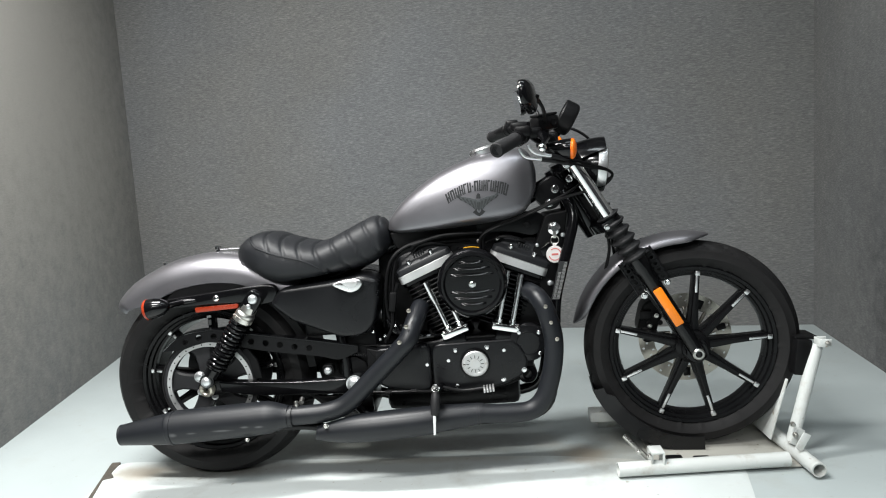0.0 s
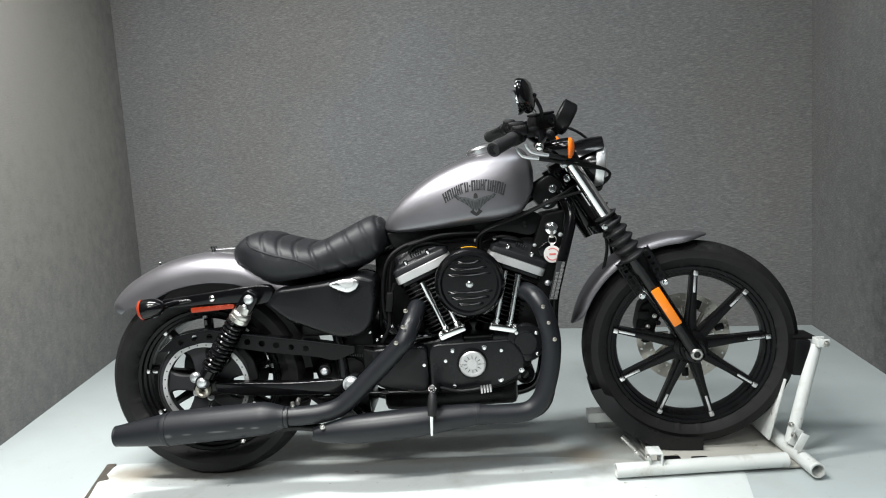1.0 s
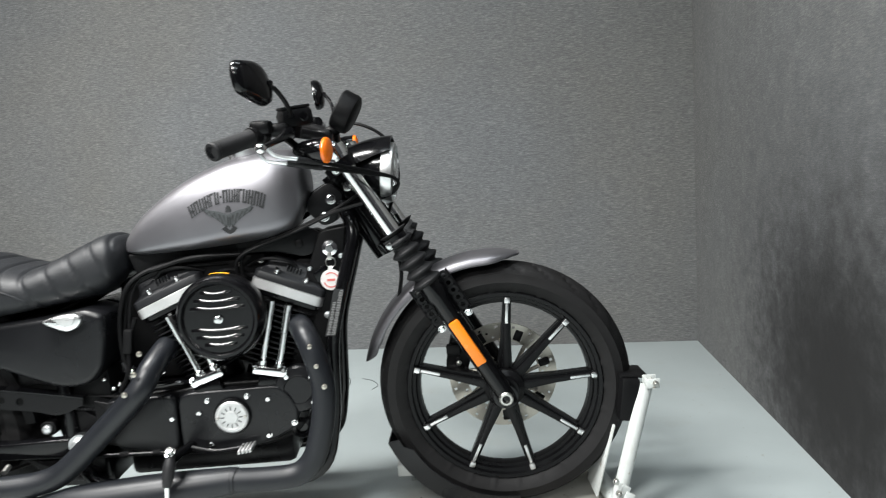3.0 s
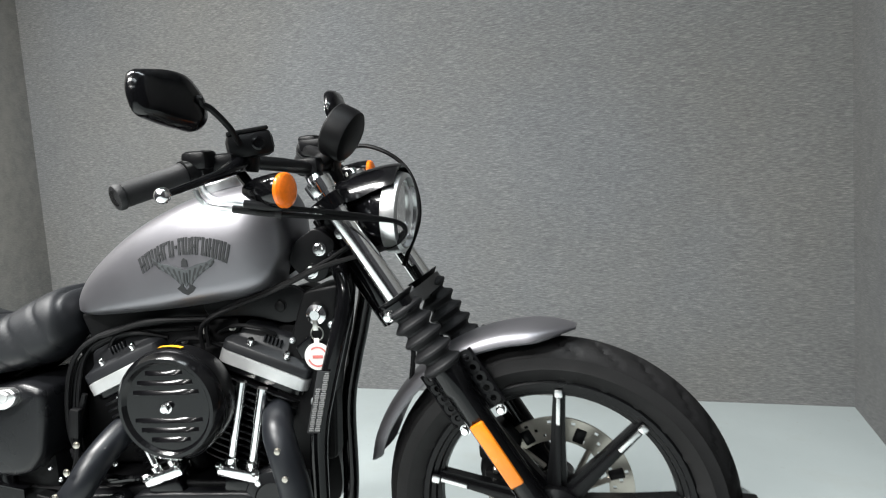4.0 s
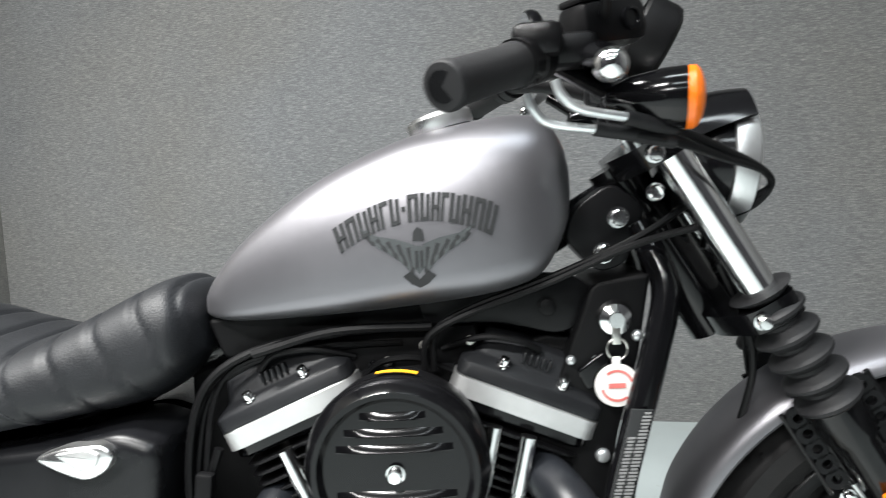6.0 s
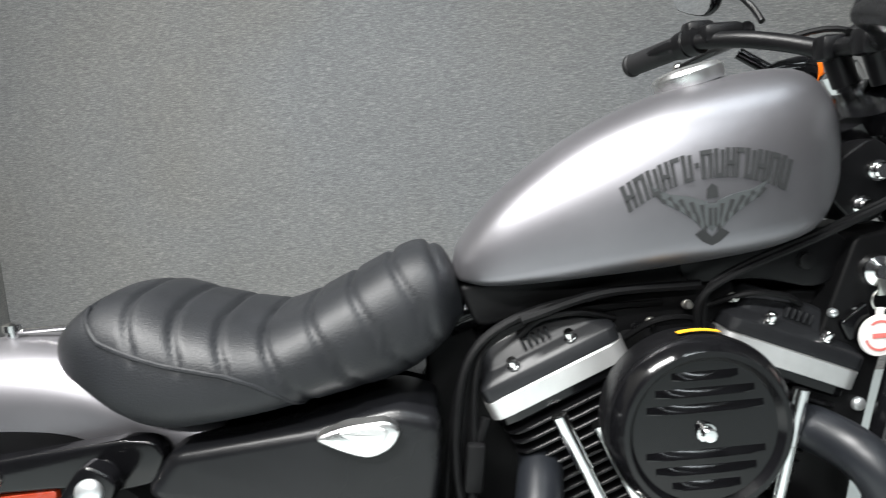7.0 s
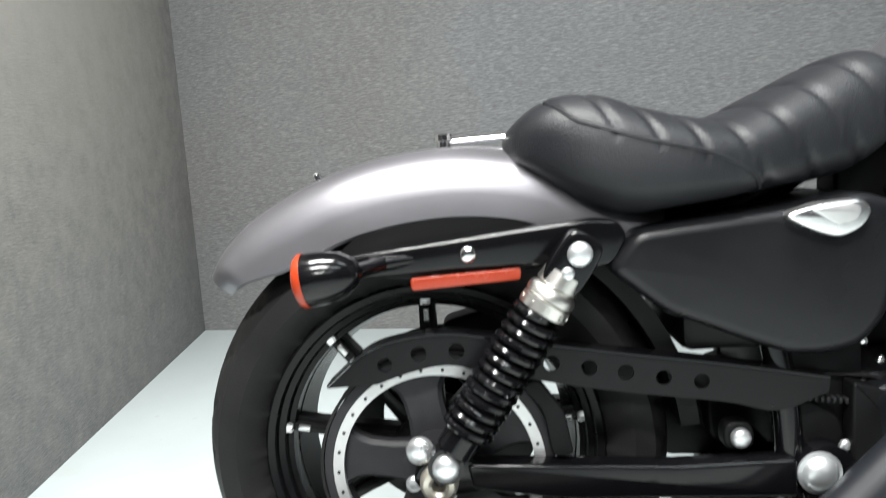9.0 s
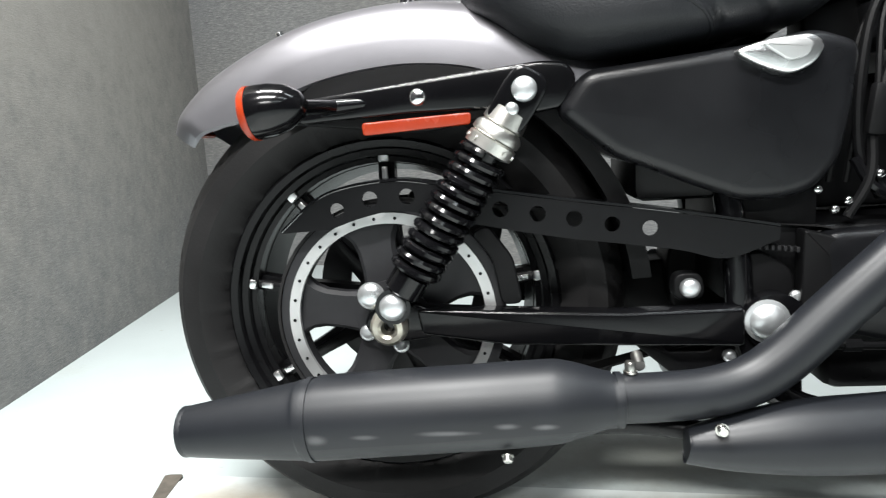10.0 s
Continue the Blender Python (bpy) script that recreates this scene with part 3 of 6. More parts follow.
# rear brake on the far side: unseen, added to darken the wheel openings
bm = bmesh.new()
lathe(bm, [(0.098, 0.0), (0.145, 0.0), (0.145, 0.005), (0.098, 0.005)], Matrix.Translation(RW + Vector((0, 0.082, 0))) @ Y_AXIS, 60, loop=True)
part("rear_brake_disc", bm, BLACK_SATIN, bike, "unseen dark rear brake disc, added to darken the wheel")
bm = bmesh.new()
slab(bm, rounded([(RW.x + 0.02, RW.z + 0.06), (RW.x + 0.0, RW.z + 0.15), (RW.x + 0.08, RW.z + 0.17), (RW.x + 0.15, RW.z + 0.10), (RW.x + 0.13, RW.z + 0.02), (RW.x + 0.06, RW.z + 0.02)], 0.02), 0.065, 0.115, 0.006)
part("rear_brake_caliper", bm, BLACK_PLASTIC, bike, "unseen black rear brake caliper, added to darken the wheel")

# forks
FORK_TOP, FORK_END = Vector((0.388, 0, 0.975)), Vector((0.774, 0, 0.318))
FD = (FORK_END - FORK_TOP).normalized()


def along(s, y, off=0.0):
    """A point on the fork line: s metres from its top, off metres ahead of it."""
    return FORK_TOP + FD * s + Vector((-FD.z * off, y, FD.x * off))


for s in (-1, 1):
    y = 0.090 * s
    bm = bmesh.new()
    rod(bm, along(0.0, y), along(0.30, y), 0.0205, 24)
    tube = part("fork_tube", steered(bm), CHROME, bike, "chrome upper fork tube")
    bm = bmesh.new()
    lathe(bm, [(0.025, -0.012), (0.026, 0.0), (0.026, 0.014), (0.014, 0.018), (0.012, 0.026), (0, 0.026)], Matrix.Translation(along(0.0, y)) @ turn_to(-FD), 20)
    part("fork_cap", steered(bm), CHROME, tube)
    bm = bmesh.new()
    prof = []
    for k in range(45):
        t = k / 44
        prof.append((0.030 + 0.008 * t * 0.3 + 0.007 * math.cos(t * 2 * math.pi * 5.5 + 0.4), 0.235 + 0.165 * t))
    lathe(bm, [(0.02, 0.235)] + prof + [(0.02, 0.402)], Matrix.Translation(along(0, y)) @ turn_to(FD), 28)
    part("fork_gaiter", steered(bm), RUBBER_SOFT, tube, "ribbed black rubber fork gaiter")
    bm = bmesh.new()
    lathe(bm, [(0.020, 0.385), (0.031, 0.39), (0.032, 0.43), (0.026, 0.44), (0.025, 0.74), (0.021, 0.765), (0, 0.77)], Matrix.Translation(along(0, y)) @ turn_to(FD), 28)
    lathe(bm, [(0, -0.03 * 1), (0.030, -0.028), (0.031, 0.010), (0.0, 0.012)], Matrix.Translation(FW + Vector((0, y, 0))) @ Y_AXIS, 24)
    slider = part("fork_slider", steered(bm), BLACK_GLOSS, tube, "gloss black lower fork leg")
    # drilled stays between fork and fender
    for k in (-1, 1):
        bm = bmesh.new()
        c0 = along(0.44, 0) + Vector((0, y * 0.82, 0))
        f = Vector((-FD.z, 0, FD.x))
        o0 = c0 + f * 0.040 * k - FD * 0.055
        for i in range(5):
            p = o0 + FD * (0.012 + i * 0.022)
            lathe(bm, [(0.0062, -0.003), (0.0135, -0.003), (0.0135, 0.003), (0.0062, 0.003)], Matrix.Translation(p) @ Y_AXIS, 12, loop=True)
        for e in (-1, 1):
            q = o0 + f * 0.0135 * e
            rod(bm, q, q + FD * 0.115, 0.0035, 6)
        part("drilled_stay", steered(bm), BLACK_SATIN, slider)
        bm = bmesh.new()
        nut(bm, o0 + FD * 0.125 + Vector((0, 0.002 * s, 0)), 0.008, 0.012, (0, s, 0))
        part("stay_bolt", steered(bm), CHROME, slider)
    if s < 0:
        bm = bmesh.new()
        f = Vector((-FD.z, 0, FD.x))
        c = along(0.565, y - 0.028)
        rot = Matrix((f, Vector((0, 1, 0)), f.cross(Vector((0, 1, 0))))).transposed()
        box(bm, c, (0.028, 0.010, 0.132), rot, 0.004)
        part("side_reflector", steered(bm), ORANGE, slider, "orange side reflector")

# triple clamps and steering neck
bm = bmesh.new()
for s0, h in ((0.035, 0.028), (0.258, 0.027)):
    outline = rounded([(-0.120, -0.03), (-0.120, 0.030), (-0.05, 0.024), (0.05, 0.024), (0.120, 0.030), (0.120, -0.03), (0.05, -0.065), (-0.05, -0.065)], 0.02)
    f = Vector((-FD.z, 0, FD.x))
    o = along(s0, 0)
    ring_faces(bm, [[o + Vector((0, yy, 0)) + f * q + FD * z for yy, q in outline] for z in (-h / 2, h / 2)])
pieces("triple_clamp", steered(bm), BLACK_GLOSS, bike)
bm = bmesh.new()
for y in (-0.1, 0.1):
    nut(bm, along(0.258, y * 1.18, -0.02), 0.008, 0.014)
    nut(bm, along(0.035, y * 1.22, -0.02), 0.009, 0.016)
pieces("clamp_bolt", steered(bm), CHROME, bike)
bm = bmesh.new()
rod(bm, along(0.03, 0, -0.055), along(0.275, 0, -0.055), 0.034, 20)
part("steering_neck", bm, BLACK_GLOSS, bike)

# front fender
def fender(bm, c, crown, a0, a1, w, drop, n=56, tip=0.22):
    rings = []
    for i in range(n + 1):
        t = i / n
        a = a0 + (a1 - a0) * t
        e = min(1, t / 0.16, (1 - t) / 0.16)
        ww = w * (tip + (1 - tip) * math.sin(e * math.pi / 2))
        d = Vector((math.cos(a), 0, math.sin(a)))
        sec = []
        r = crown - 0.015 * (1 - t) ** 3
        low = drop * (0.12 + 0.88 * math.sin(min(1, t / 0.20, (1 - t) / 0.08) * math.pi / 2))
        for k in range(17):
            u = -math.pi / 2 + math.pi * k / 16
            sec.append(c + d * (r - low * (1 - math.cos(u) ** 0.7)) + Vector((0, ww * math.sin(u), 0)))
        for k in range(17):
            u = math.pi / 2 - math.pi * k / 16
            sec.append(c + d * (r - 0.004 - low * (1 - math.cos(u) ** 0.7)) + Vector((0, (ww - 0.003) * math.sin(u), 0)))
        rings.append(sec)
    ring_faces(bm, rings)


bm = bmesh.new()
fender(bm, FW, 0.374, radians(81), radians(167), 0.064, 0.026)
part("front_fender", steered(bm), PAINT, bike, "satin charcoal grey front fender")

# rear fender
def arc_fender(bm, crown, w, drop, thick=0.004):
    q = spline(crown, 8)
    rings = []
    for i, p in enumerate(q):
        d = q[min(i + 1, len(q) - 1)] - q[max(i - 1, 0)]
        d = d / np.linalg.norm(d)
        nrm = Vector((-d[1], 0, d[0]))
        e = min(1.0, i / 5)
        ww = w * (0.72 + 0.28 * math.sin(e * math.pi / 2))
        low = drop * (0.50 + 0.50 * math.sin(min(1.0, i / 22) * math.pi / 2))
        sec = []
        for sgn, off in ((1, 0), (-1, thick)):
            for k in range(21):
                u = sgn * (-math.pi / 2 + math.pi * k / 20)
                cu = max(0.0, math.cos(u))
                sec.append(Vector((p[0], 0, p[1])) + nrm * (-off - low * (1 - cu ** 0.62)) + Vector((0, (ww - off) * math.sin(u), 0)))
        rings.append(sec)
    ring_faces(bm, rings)


bm = bmesh.new()
arc_fender(bm, [(-1.062, 0.580), (-1.030, 0.622), (-0.985, 0.657), (-0.900, 0.697), (-0.825, 0.717), (-0.740, 0.726), (-0.665, 0.722), (-0.60, 0.708), (-0.54, 0.68), (-0.45, 0.64)], 0.092, 0.088)
rf = part("rear_fender", bm, PAINT, bike, "satin charcoal grey rear fender")
bm = bmesh.new()
nut(bm, (-0.908, 0, 0.694), 0.006, 0.010, (-0.4, 0, 1))
part("fender_screw", bm, CHROME, rf)
bm = bmesh.new()
rod(bm, (-0.732, 0, 0.726), (-0.732, 0, 0.739), 0.009)
rod(bm, (-0.735, 0, 0.733), (-0.60, 0, 0.735), 0.0035, 8)
lathe(bm, [(0.005, 0), (0.012, 0.002), (0.012, 0.010), (0.004, 0.013), (0, 0.013)], Matrix.Translation((-0.732, 0, 0.733)), 16)
pieces("seat_strap_knob", bm, CHROME, rf, "chrome seat knob on a thin bracket")
bm = bmesh.new()
box(bm, (-1.045, 0, 0.571), (0.008, 0.095, 0.013), pose(0, 0, 0, 0, -40, 0).to_3x3(), 0.004)
part("tail_lens", bm, RED, rf, "red tail lens")
# black inner guard behind the strut
bm = bmesh.new()
slab(bm, rounded([(-0.90, 0.575), (-0.84, 0.628), (-0.76, 0.648), (-0.66, 0.652), (-0.60, 0.632), (-0.56, 0.58), (-0.70, 0.55)], 0.03), -0.090, -0.078, 0.003)
part("inner_guard", bm, BLACK_PLASTIC, rf)

# fender struts, rear signals, reflectors, shocks on both sides
for s in (-1, 1):
    bm = bmesh.new()
    slab(bm, rounded([(-0.865, 0.599), (-0.653, 0.619), (-0.556, 0.627), (-0.526, 0.623), (-0.515, 0.604), (-0.528, 0.572), (-0.565, 0.566), (-0.643, 0.575), (-0.722, 0.576), (-0.86, 0.570)], 0.012), s * 0.122, s * 0.100, 0.005)
    strut = part("fender_strut", bm, BLACK_GLOSS, bike, "gloss black fender strut")
    bm = bmesh.new()
    dome(bm, (-0.706, s * 0.121, 0.594), 0.0105, 0.009, (0, s, 0))
    part("strut_bolt", bm, CHROME, strut, "chrome bolt")
    bm = bmesh.new()
    slab(bm, rounded([(-0.778, 0.552), (-0.779, 0.568), (-0.643, 0.573), (-0.644, 0.558)], 0.005), s * 0.118, s * 0.108, 0.002)
    part("side_reflector", bm, RED, strut, "red side reflector")
    bm = bmesh.new()
    m = Matrix.Translation((-0.892, s * 0.190, 0.584)) @ turn_to((1, 0, 0.12)) @ Matrix.Scale(1.06, 4)
    lathe(bm, [(0, 0.004), (0.0285, 0.004), (0.0292, 0.012), (0.0282, 0.028), (0.0235, 0.046), (0.014, 0.060), (0, 0.067)], m, 28)
    rod(bm, (-0.845, s * 0.190, 0.588), (-0.80, s * 0.11, 0.590), 0.009)
    rod(bm, (-0.825, s * 0.13, 0.588), (-0.76, s * 0.112, 0.592), 0.011, 12, 0.006)
    sig = part("rear_turn_signal", bm, BLACK_GLOSS, bike, "bullet-shaped gloss black rear turn signal")
    bm = bmesh.new()
    lathe(bm, [(0, -0.009), (0.016, -0.0075), (0.0265, -0.003), (0.0294, 0.001), (0.0296, 0.006), (0.02, 0.006)], m, 28)
    part("signal_lens", bm, RED, sig, "red lens")
    # shock
    a, b = Vector((-0.579, s * 0.150, 0.592)), Vector((-0.748, s * 0.150, 0.345))
    d = (b - a).normalized()
    L = (b - a).length
    ms = Matrix.Translation(a) @ turn_to(d)
    bm = bmesh.new()
    lathe(bm, [(0.010, 0.03), (0.018, 0.04), (0.018, L - 0.05), (0.024, L - 0.045), (0.024, L - 0.02), (0.012, L - 0.01)], ms, 20)
    for e, r in ((a, 0.021), (b, 0.022)):
        lathe(bm, [(0.008, -0.014), (r, -0.014), (r, 0.014), (0.008, 0.014)], Matrix.Translation(e) @ Y_AXIS, 20)
    slab(bm, rounded([(-0.023, -0.042), (0.023, -0.042), (0.025, 0.0), (0.021, 0.034), (-0.021, 0.034), (-0.025, 0.0)], 0.022, 5), s * 0.018, -s * 0.004, 0.004, m=Matrix.Translation(a + d * 0.010) @ Matrix.Rotation(math.atan2(d.x, d.z) + math.pi, 4, "Y"))
    shock = part("shock_absorber", bm, BLACK_GLOSS, bike, "black coil shock absorber with a bright collar")
    bm = bmesh.new()
    turns, k = 12.5, 300
    pts = []
    for i in range(k + 1):
        u = i / k
        an = 2 * math.pi * turns * u
        pts.append(ms @ Vector((0.0275 * math.cos(an), 0.0275 * math.sin(an), 0.085 + u * (L - 0.132))))
    sweep(bm, pts, 0.0056, 8)
    part("spring", bm, BLACK_GLOSS, shock, "gloss black coil spring")
    bm = bmesh.new()
    lathe(bm, [(0.016, 0.026), (0.024, 0.028), (0.026, 0.046), (0.023, 0.048), (0.028, 0.052), (0.030, 0.056), (0.030, 0.063), (0.027, 0.065), (0.030, 0.067), (0.030, 0.080), (0.020, 0.083)], ms, 24)
    for k in range(9):
        u = 2 * math.pi * k / 9
        p, q = Vector((math.cos(u), math.sin(u), 0)), Vector((0, 0, 0.0735))
        rod(bm, ms @ (p * 0.0285 + q), ms @ (p * 0.0312 + q), 0.0030, 8)
    part("collar", bm, STEEL, shock, "satin silver collar")
    bm = bmesh.new()
    dome(bm, a + Vector((0, s * 0.017, 0)), 0.0145, 0.011, (0, s, 0))
    dome(bm, a + d * 0.026 + Vector((0, s * 0.019, 0)), 0.008, 0.006, (0, s, 0))
    dome(bm, b + Vector((0, s * 0.013, 0)), 0.0165, 0.013, (0, s, 0))
    pieces("shock_bolt", bm, ZINC, shock, "domed chrome bolt")
    # swingarm
    bm = bmesh.new()
    slab(bm, rounded([(-0.725, 0.334), (-0.61, 0.3265), (-0.47, 0.319), (-0.325, 0.3205), (-0.325, 0.272), (-0.45, 0.276), (-0.61, 0.282), (-0.72, 0.299)], 0.006), s * 0.132, s * 0.104, 0.005)
    slab(bm, rounded([(-0.795, 0.312), (-0.785, 0.335), (-0.73, 0.346), (-0.70, 0.325), (-0.70, 0.294), (-0.77, 0.288)], 0.015), s * 0.130, s * 0.100, 0.004)
    lathe(bm, [(0.01, -0.02), (0.036, -0.018), (0.036, 0.018), (0.01, 0.02)], Matrix.Translation((-0.290, s * 0.112, 0.300)) @ Y_AXIS, 24)
    arm = part("swingarm", bm, BLACK_GLOSS, bike, "gloss black swingarm")
    bm = bmesh.new()
    lathe(bm, [(0.0265, 0.0), (0.0265, 0.003), (0.0215, 0.004), (0.0205, 0.007), (0.017, 0.011), (0.010, 0.014), (0, 0.015)], Matrix.Translation((-0.301, s * 0.130, 0.303)) @ (Y_AXIS if s < 0 else Y_AXIS.inverted()), 24)
    dome(bm, (-0.782, s * 0.126, 0.352), 0.0175, 0.013, (0, s, 0))
    dome(bm, (-0.385, s * 0.108, 0.342), 0.0125, 0.010, (0, s, 0))
    dome(bm, (-0.330, s * 0.108, 0.347), 0.0085, 0.008, (0, s, 0))
    dome(bm, (-0.262, s * 0.112, 0.328), 0.0075, 0.006, (0, s, 0))
    dome(bm, (-0.339, s * 0.112, 0.255), 0.0085, 0.008, (0, s, 0))
    pieces("pivot_cap", bm, ZINC, arm, "chrome cap")

# rear pulley, belt and drilled guard
P = Matrix.Translation(RW + Vector((0, -0.088, 0.0))) @ Y_AXIS
PC = RW + Vector((0, -0.088, 0.0))
bm = bmesh.new()
lathe(bm, [(0.124, -0.012), (0.150, -0.012), (0.150, 0.012), (0.136, 0.014), (0.124, 0.010)], P, 64, loop=True)
pulley = part("rear_pulley", bm, PULLEY, bike, "dark grey rear drive pulley with a bright drilled ring")
bm = bmesh.new()
lathe(bm, [(0.012, -0.01), (0.048, -0.01), (0.048, 0.012), (0.012, 0.016)], P, 32)
part("pulley_hub", bm, PULLEY, pulley)
for i in range(5):
    bm = bmesh.new()
    a = radians(28 + 72 * i)
    d, t = Vector((math.cos(a), 0, math.sin(a))), Vector((-math.sin(a), 0, math.cos(a)))
    rings = []
    for q, wd in ((0.030, 0.062), (0.045, 0.054), (0.065, 0.050), (0.090, 0.051), (0.106, 0.060), (0.116, 0.076), (0.124, 0.108)):
        p = PC + d * q
        sec = ((0.5, 0.008), (0.5, -0.004), (0.40, -0.009), (0.12, -0.007), (-0.12, -0.007), (-0.40, -0.009), (-0.5, -0.004), (-0.5, 0.008))
        rings.append([p + t * wd * f + Vector((0, y, 0)) for f, y in sec])
    ring_faces(bm, rings)
    part("pulley_spoke", bm, PULLEY, pulley)
bm = bmesh.new()
lathe(bm, [(0.1235, 0.010), (0.1375, 0.010), (0.1375, 0.0165), (0.1235, 0.0165)], P, 64, loop=True)
part("bright_ring", bm, ALU_SATIN, pulley, "bright drilled ring")
bm = bmesh.new()
for i in range(30):
    a = 2 * math.pi * i / 30
    rod(bm, PC + Vector((0.1305 * math.cos(a), -0.0155, 0.1305 * math.sin(a))), PC + Vector((0.1305 * math.cos(a), -0.0175, 0.1305 * math.sin(a))), 0.0022, 8)
pieces("ring_hole", bm, BLACK_SATIN, pulley)
bm = bmesh.new()
for i in range(5):
    a = radians(68 + 72 * i)
    dome(bm, PC + Vector((0.040 * math.cos(a), -0.012, 0.040 * math.sin(a))), 0.011, 0.007)
pieces("pulley_bolt", bm, ZINC, pulley)
bm = bmesh.new()
FP = Vector((-0.235, PC.y, 0.36))
run = [PC + Vector((0.151 * math.cos(u), 0, 0.151 * math.sin(u))) for u in [radians(85 + 8 * i) for i in range(24)]]
run += [FP + Vector((0.05 * math.cos(u), 0, 0.05 * math.sin(u))) for u in [radians(-85 + 17 * i) for i in range(11)]]
run.append(run[0])
ring_faces(bm, [[p + Vector((0, dy, 0)) + (p - PC).normalized() * dz for dy, dz in ((-0.014, 0), (0.014, 0), (0.014, 0.004), (-0.014, 0.004))] for p in run], cap=False)
part("drive_belt", bm, RUBBER, bike, "black toothed drive belt")

# drilled belt guard: a bent plate with holes through it
def plate(bm, outline, holes, y0, y1):
    """A flat plate of an (x, z) outline with round holes of (x, z, r) through it."""
    loops = [outline] + [[(x + r * math.cos(u), z + r * math.sin(u)) for u in [2 * math.pi * k / 14 for k in range(14)]] for x, z, r in holes]
    sides = []
    for y in (y0, y1):
        edges, vloops = [], []
        for lp in loops:
            vs = [bm.verts.new((x, y, z)) for x, z in lp]
            edges += [bm.edges.new((vs[i], vs[(i + 1) % len(vs)])) for i in range(len(vs))]
            vloops.append(vs)
        bmesh.ops.triangle_fill(bm, edges=edges, use_beauty=True)
        sides.append(vloops)
    for a, b in zip(*sides):
        for i in range(len(a)):
            bm.faces.new((a[i], a[(i + 1) % len(a)], b[(i + 1) % len(a)], b[i]))


G_TOP = spline([(-0.893, 0.436), (-0.850, 0.471), (-0.812, 0.487), (-0.747, 0.494), (-0.686, 0.486), (-0.54, 0.460), (-0.405, 0.438), (-0.284, 0.415)], 5)
G_BOT = spline([(-0.285, 0.400), (-0.345, 0.380), (-0.407, 0.394), (-0.542, 0.415), (-0.644, 0.436), (-0.732, 0.457), (-0.782, 0.452), (-0.829, 0.438)], 5)
G_HOLES = [(-0.818, 0.462, 0.0095), (-0.775, 0.474, 0.0100), (-0.728, 0.475, 0.0100), (-0.613, 0.453, 0.0100), (-0.568, 0.445, 0.0100), (-0.524, 0.437, 0.0100), (-0.479, 0.428, 0.0095), (-0.434, 0.421, 0.0095)]
bm = bmesh.new()
plate(bm, [tuple(p) for p in G_TOP + G_BOT], G_HOLES, -0.122, -0.118)
guard = part("belt_guard", bm, BLACK_SATIN, bike, "black belt guard with a row of drilled holes")
bm = bmesh.new()
ring_faces(bm, [[Vector((p[0], -0.1225, p[1] + 0.001)), Vector((p[0], -0.090, p[1] + 0.001)), Vector((p[0], -0.090, p[1] + 0.004)), Vector((p[0], -0.1225, p[1] + 0.004))] for p in G_TOP])
part("guard_flange", bm, BLACK_GLOSS, guard)
bm = bmesh.new()
slab(bm, rounded([(-0.652, 0.425), (-0.630, 0.434), (-0.600, 0.39), (-0.590, 0.332), (-0.617, 0.331), (-0.626, 0.39)], 0.010), -0.118, -0.108, 0.003)
part("lower_guard", bm, BLACK_PLASTIC, guard)


# ---- seat ----
def lerp_on(table, x):
    xs = [p[0] for p in table]
    return float(np.interp(x, xs, [p[1] for p in table]))


S_TOP = spline([(-0.655, 0.712), (-0.645, 0.742), (-0.600, 0.774), (-0.540, 0.777), (-0.480, 0.756), (-0.410, 0.738), (-0.370, 0.742), (-0.31, 0.768), (-0.228, 0.804), (-0.196, 0.802), (-0.176, 0.784), (-0.166, 0.745)], 8)
S_BOT = spline([(-0.655, 0.700), (-0.610, 0.674), (-0.560, 0.639), (-0.510, 0.623), (-0.42, 0.631), (-0.349, 0.640), (-0.249, 0.653), (-0.20, 0.680), (-0.166, 0.715)], 8)
S_WID = spline([(-0.655, 0.03), (-0.635, 0.085), (-0.59, 0.125), (-0.53, 0.148), (-0.45, 0.152), (-0.38, 0.142), (-0.30, 0.122), (-0.22, 0.105), (-0.19, 0.095), (-0.166, 0.055)], 8)
S_SEAM = [(-0.62, 0.79), (-0.605, 0.774), (-0.570, 0.742), (-0.530, 0.727), (-0.496, 0.715), (-0.432, 0.698), (-0.405, 0.686), (-0.377, 0.668), (-0.353, 0.642), (-0.32, 0.60), (-0.1, 0.5)]
bm = bmesh.new()
rings = []
NS = 150
for i in range(NS + 1):
    x = -0.655 + 0.489 * i / NS
    zt, zb, w = lerp_on(S_TOP, x), lerp_on(S_BOT, x), lerp_on(S_WID, x)
    ring = []
    for k in range(56):
        u = 2 * math.pi * k / 56
        cu, su = math.cos(u), math.sin(u)
        zc = zb + (zt - zb) * 0.42
        hz = (zt - zc) if cu > 0 else (zc - zb)
        p = Vector((x, w * math.copysign(abs(su) ** 0.70, su), zc + hz * math.copysign(abs(cu) ** 0.68, cu)))
        if p.z > lerp_on(S_SEAM, x) and cu > -0.75 and -0.60 < x < -0.180:
            ph = (x + 0.60 + 0.50 * (p.z - zt)) / 0.050
            groove = math.exp(-((ph - round(ph)) / 0.085) ** 2)
            nrm = Vector((0, su, cu)).normalized()
            p -= nrm * (0.0052 * groove - 0.0015)
        ring.append(p)
    rings.append(ring)
ring_faces(bm, rings)
seat = part("seat", bm, LEATHER, bike, "black leather solo seat with pleated ribs", 60)
bm = bmesh.new()
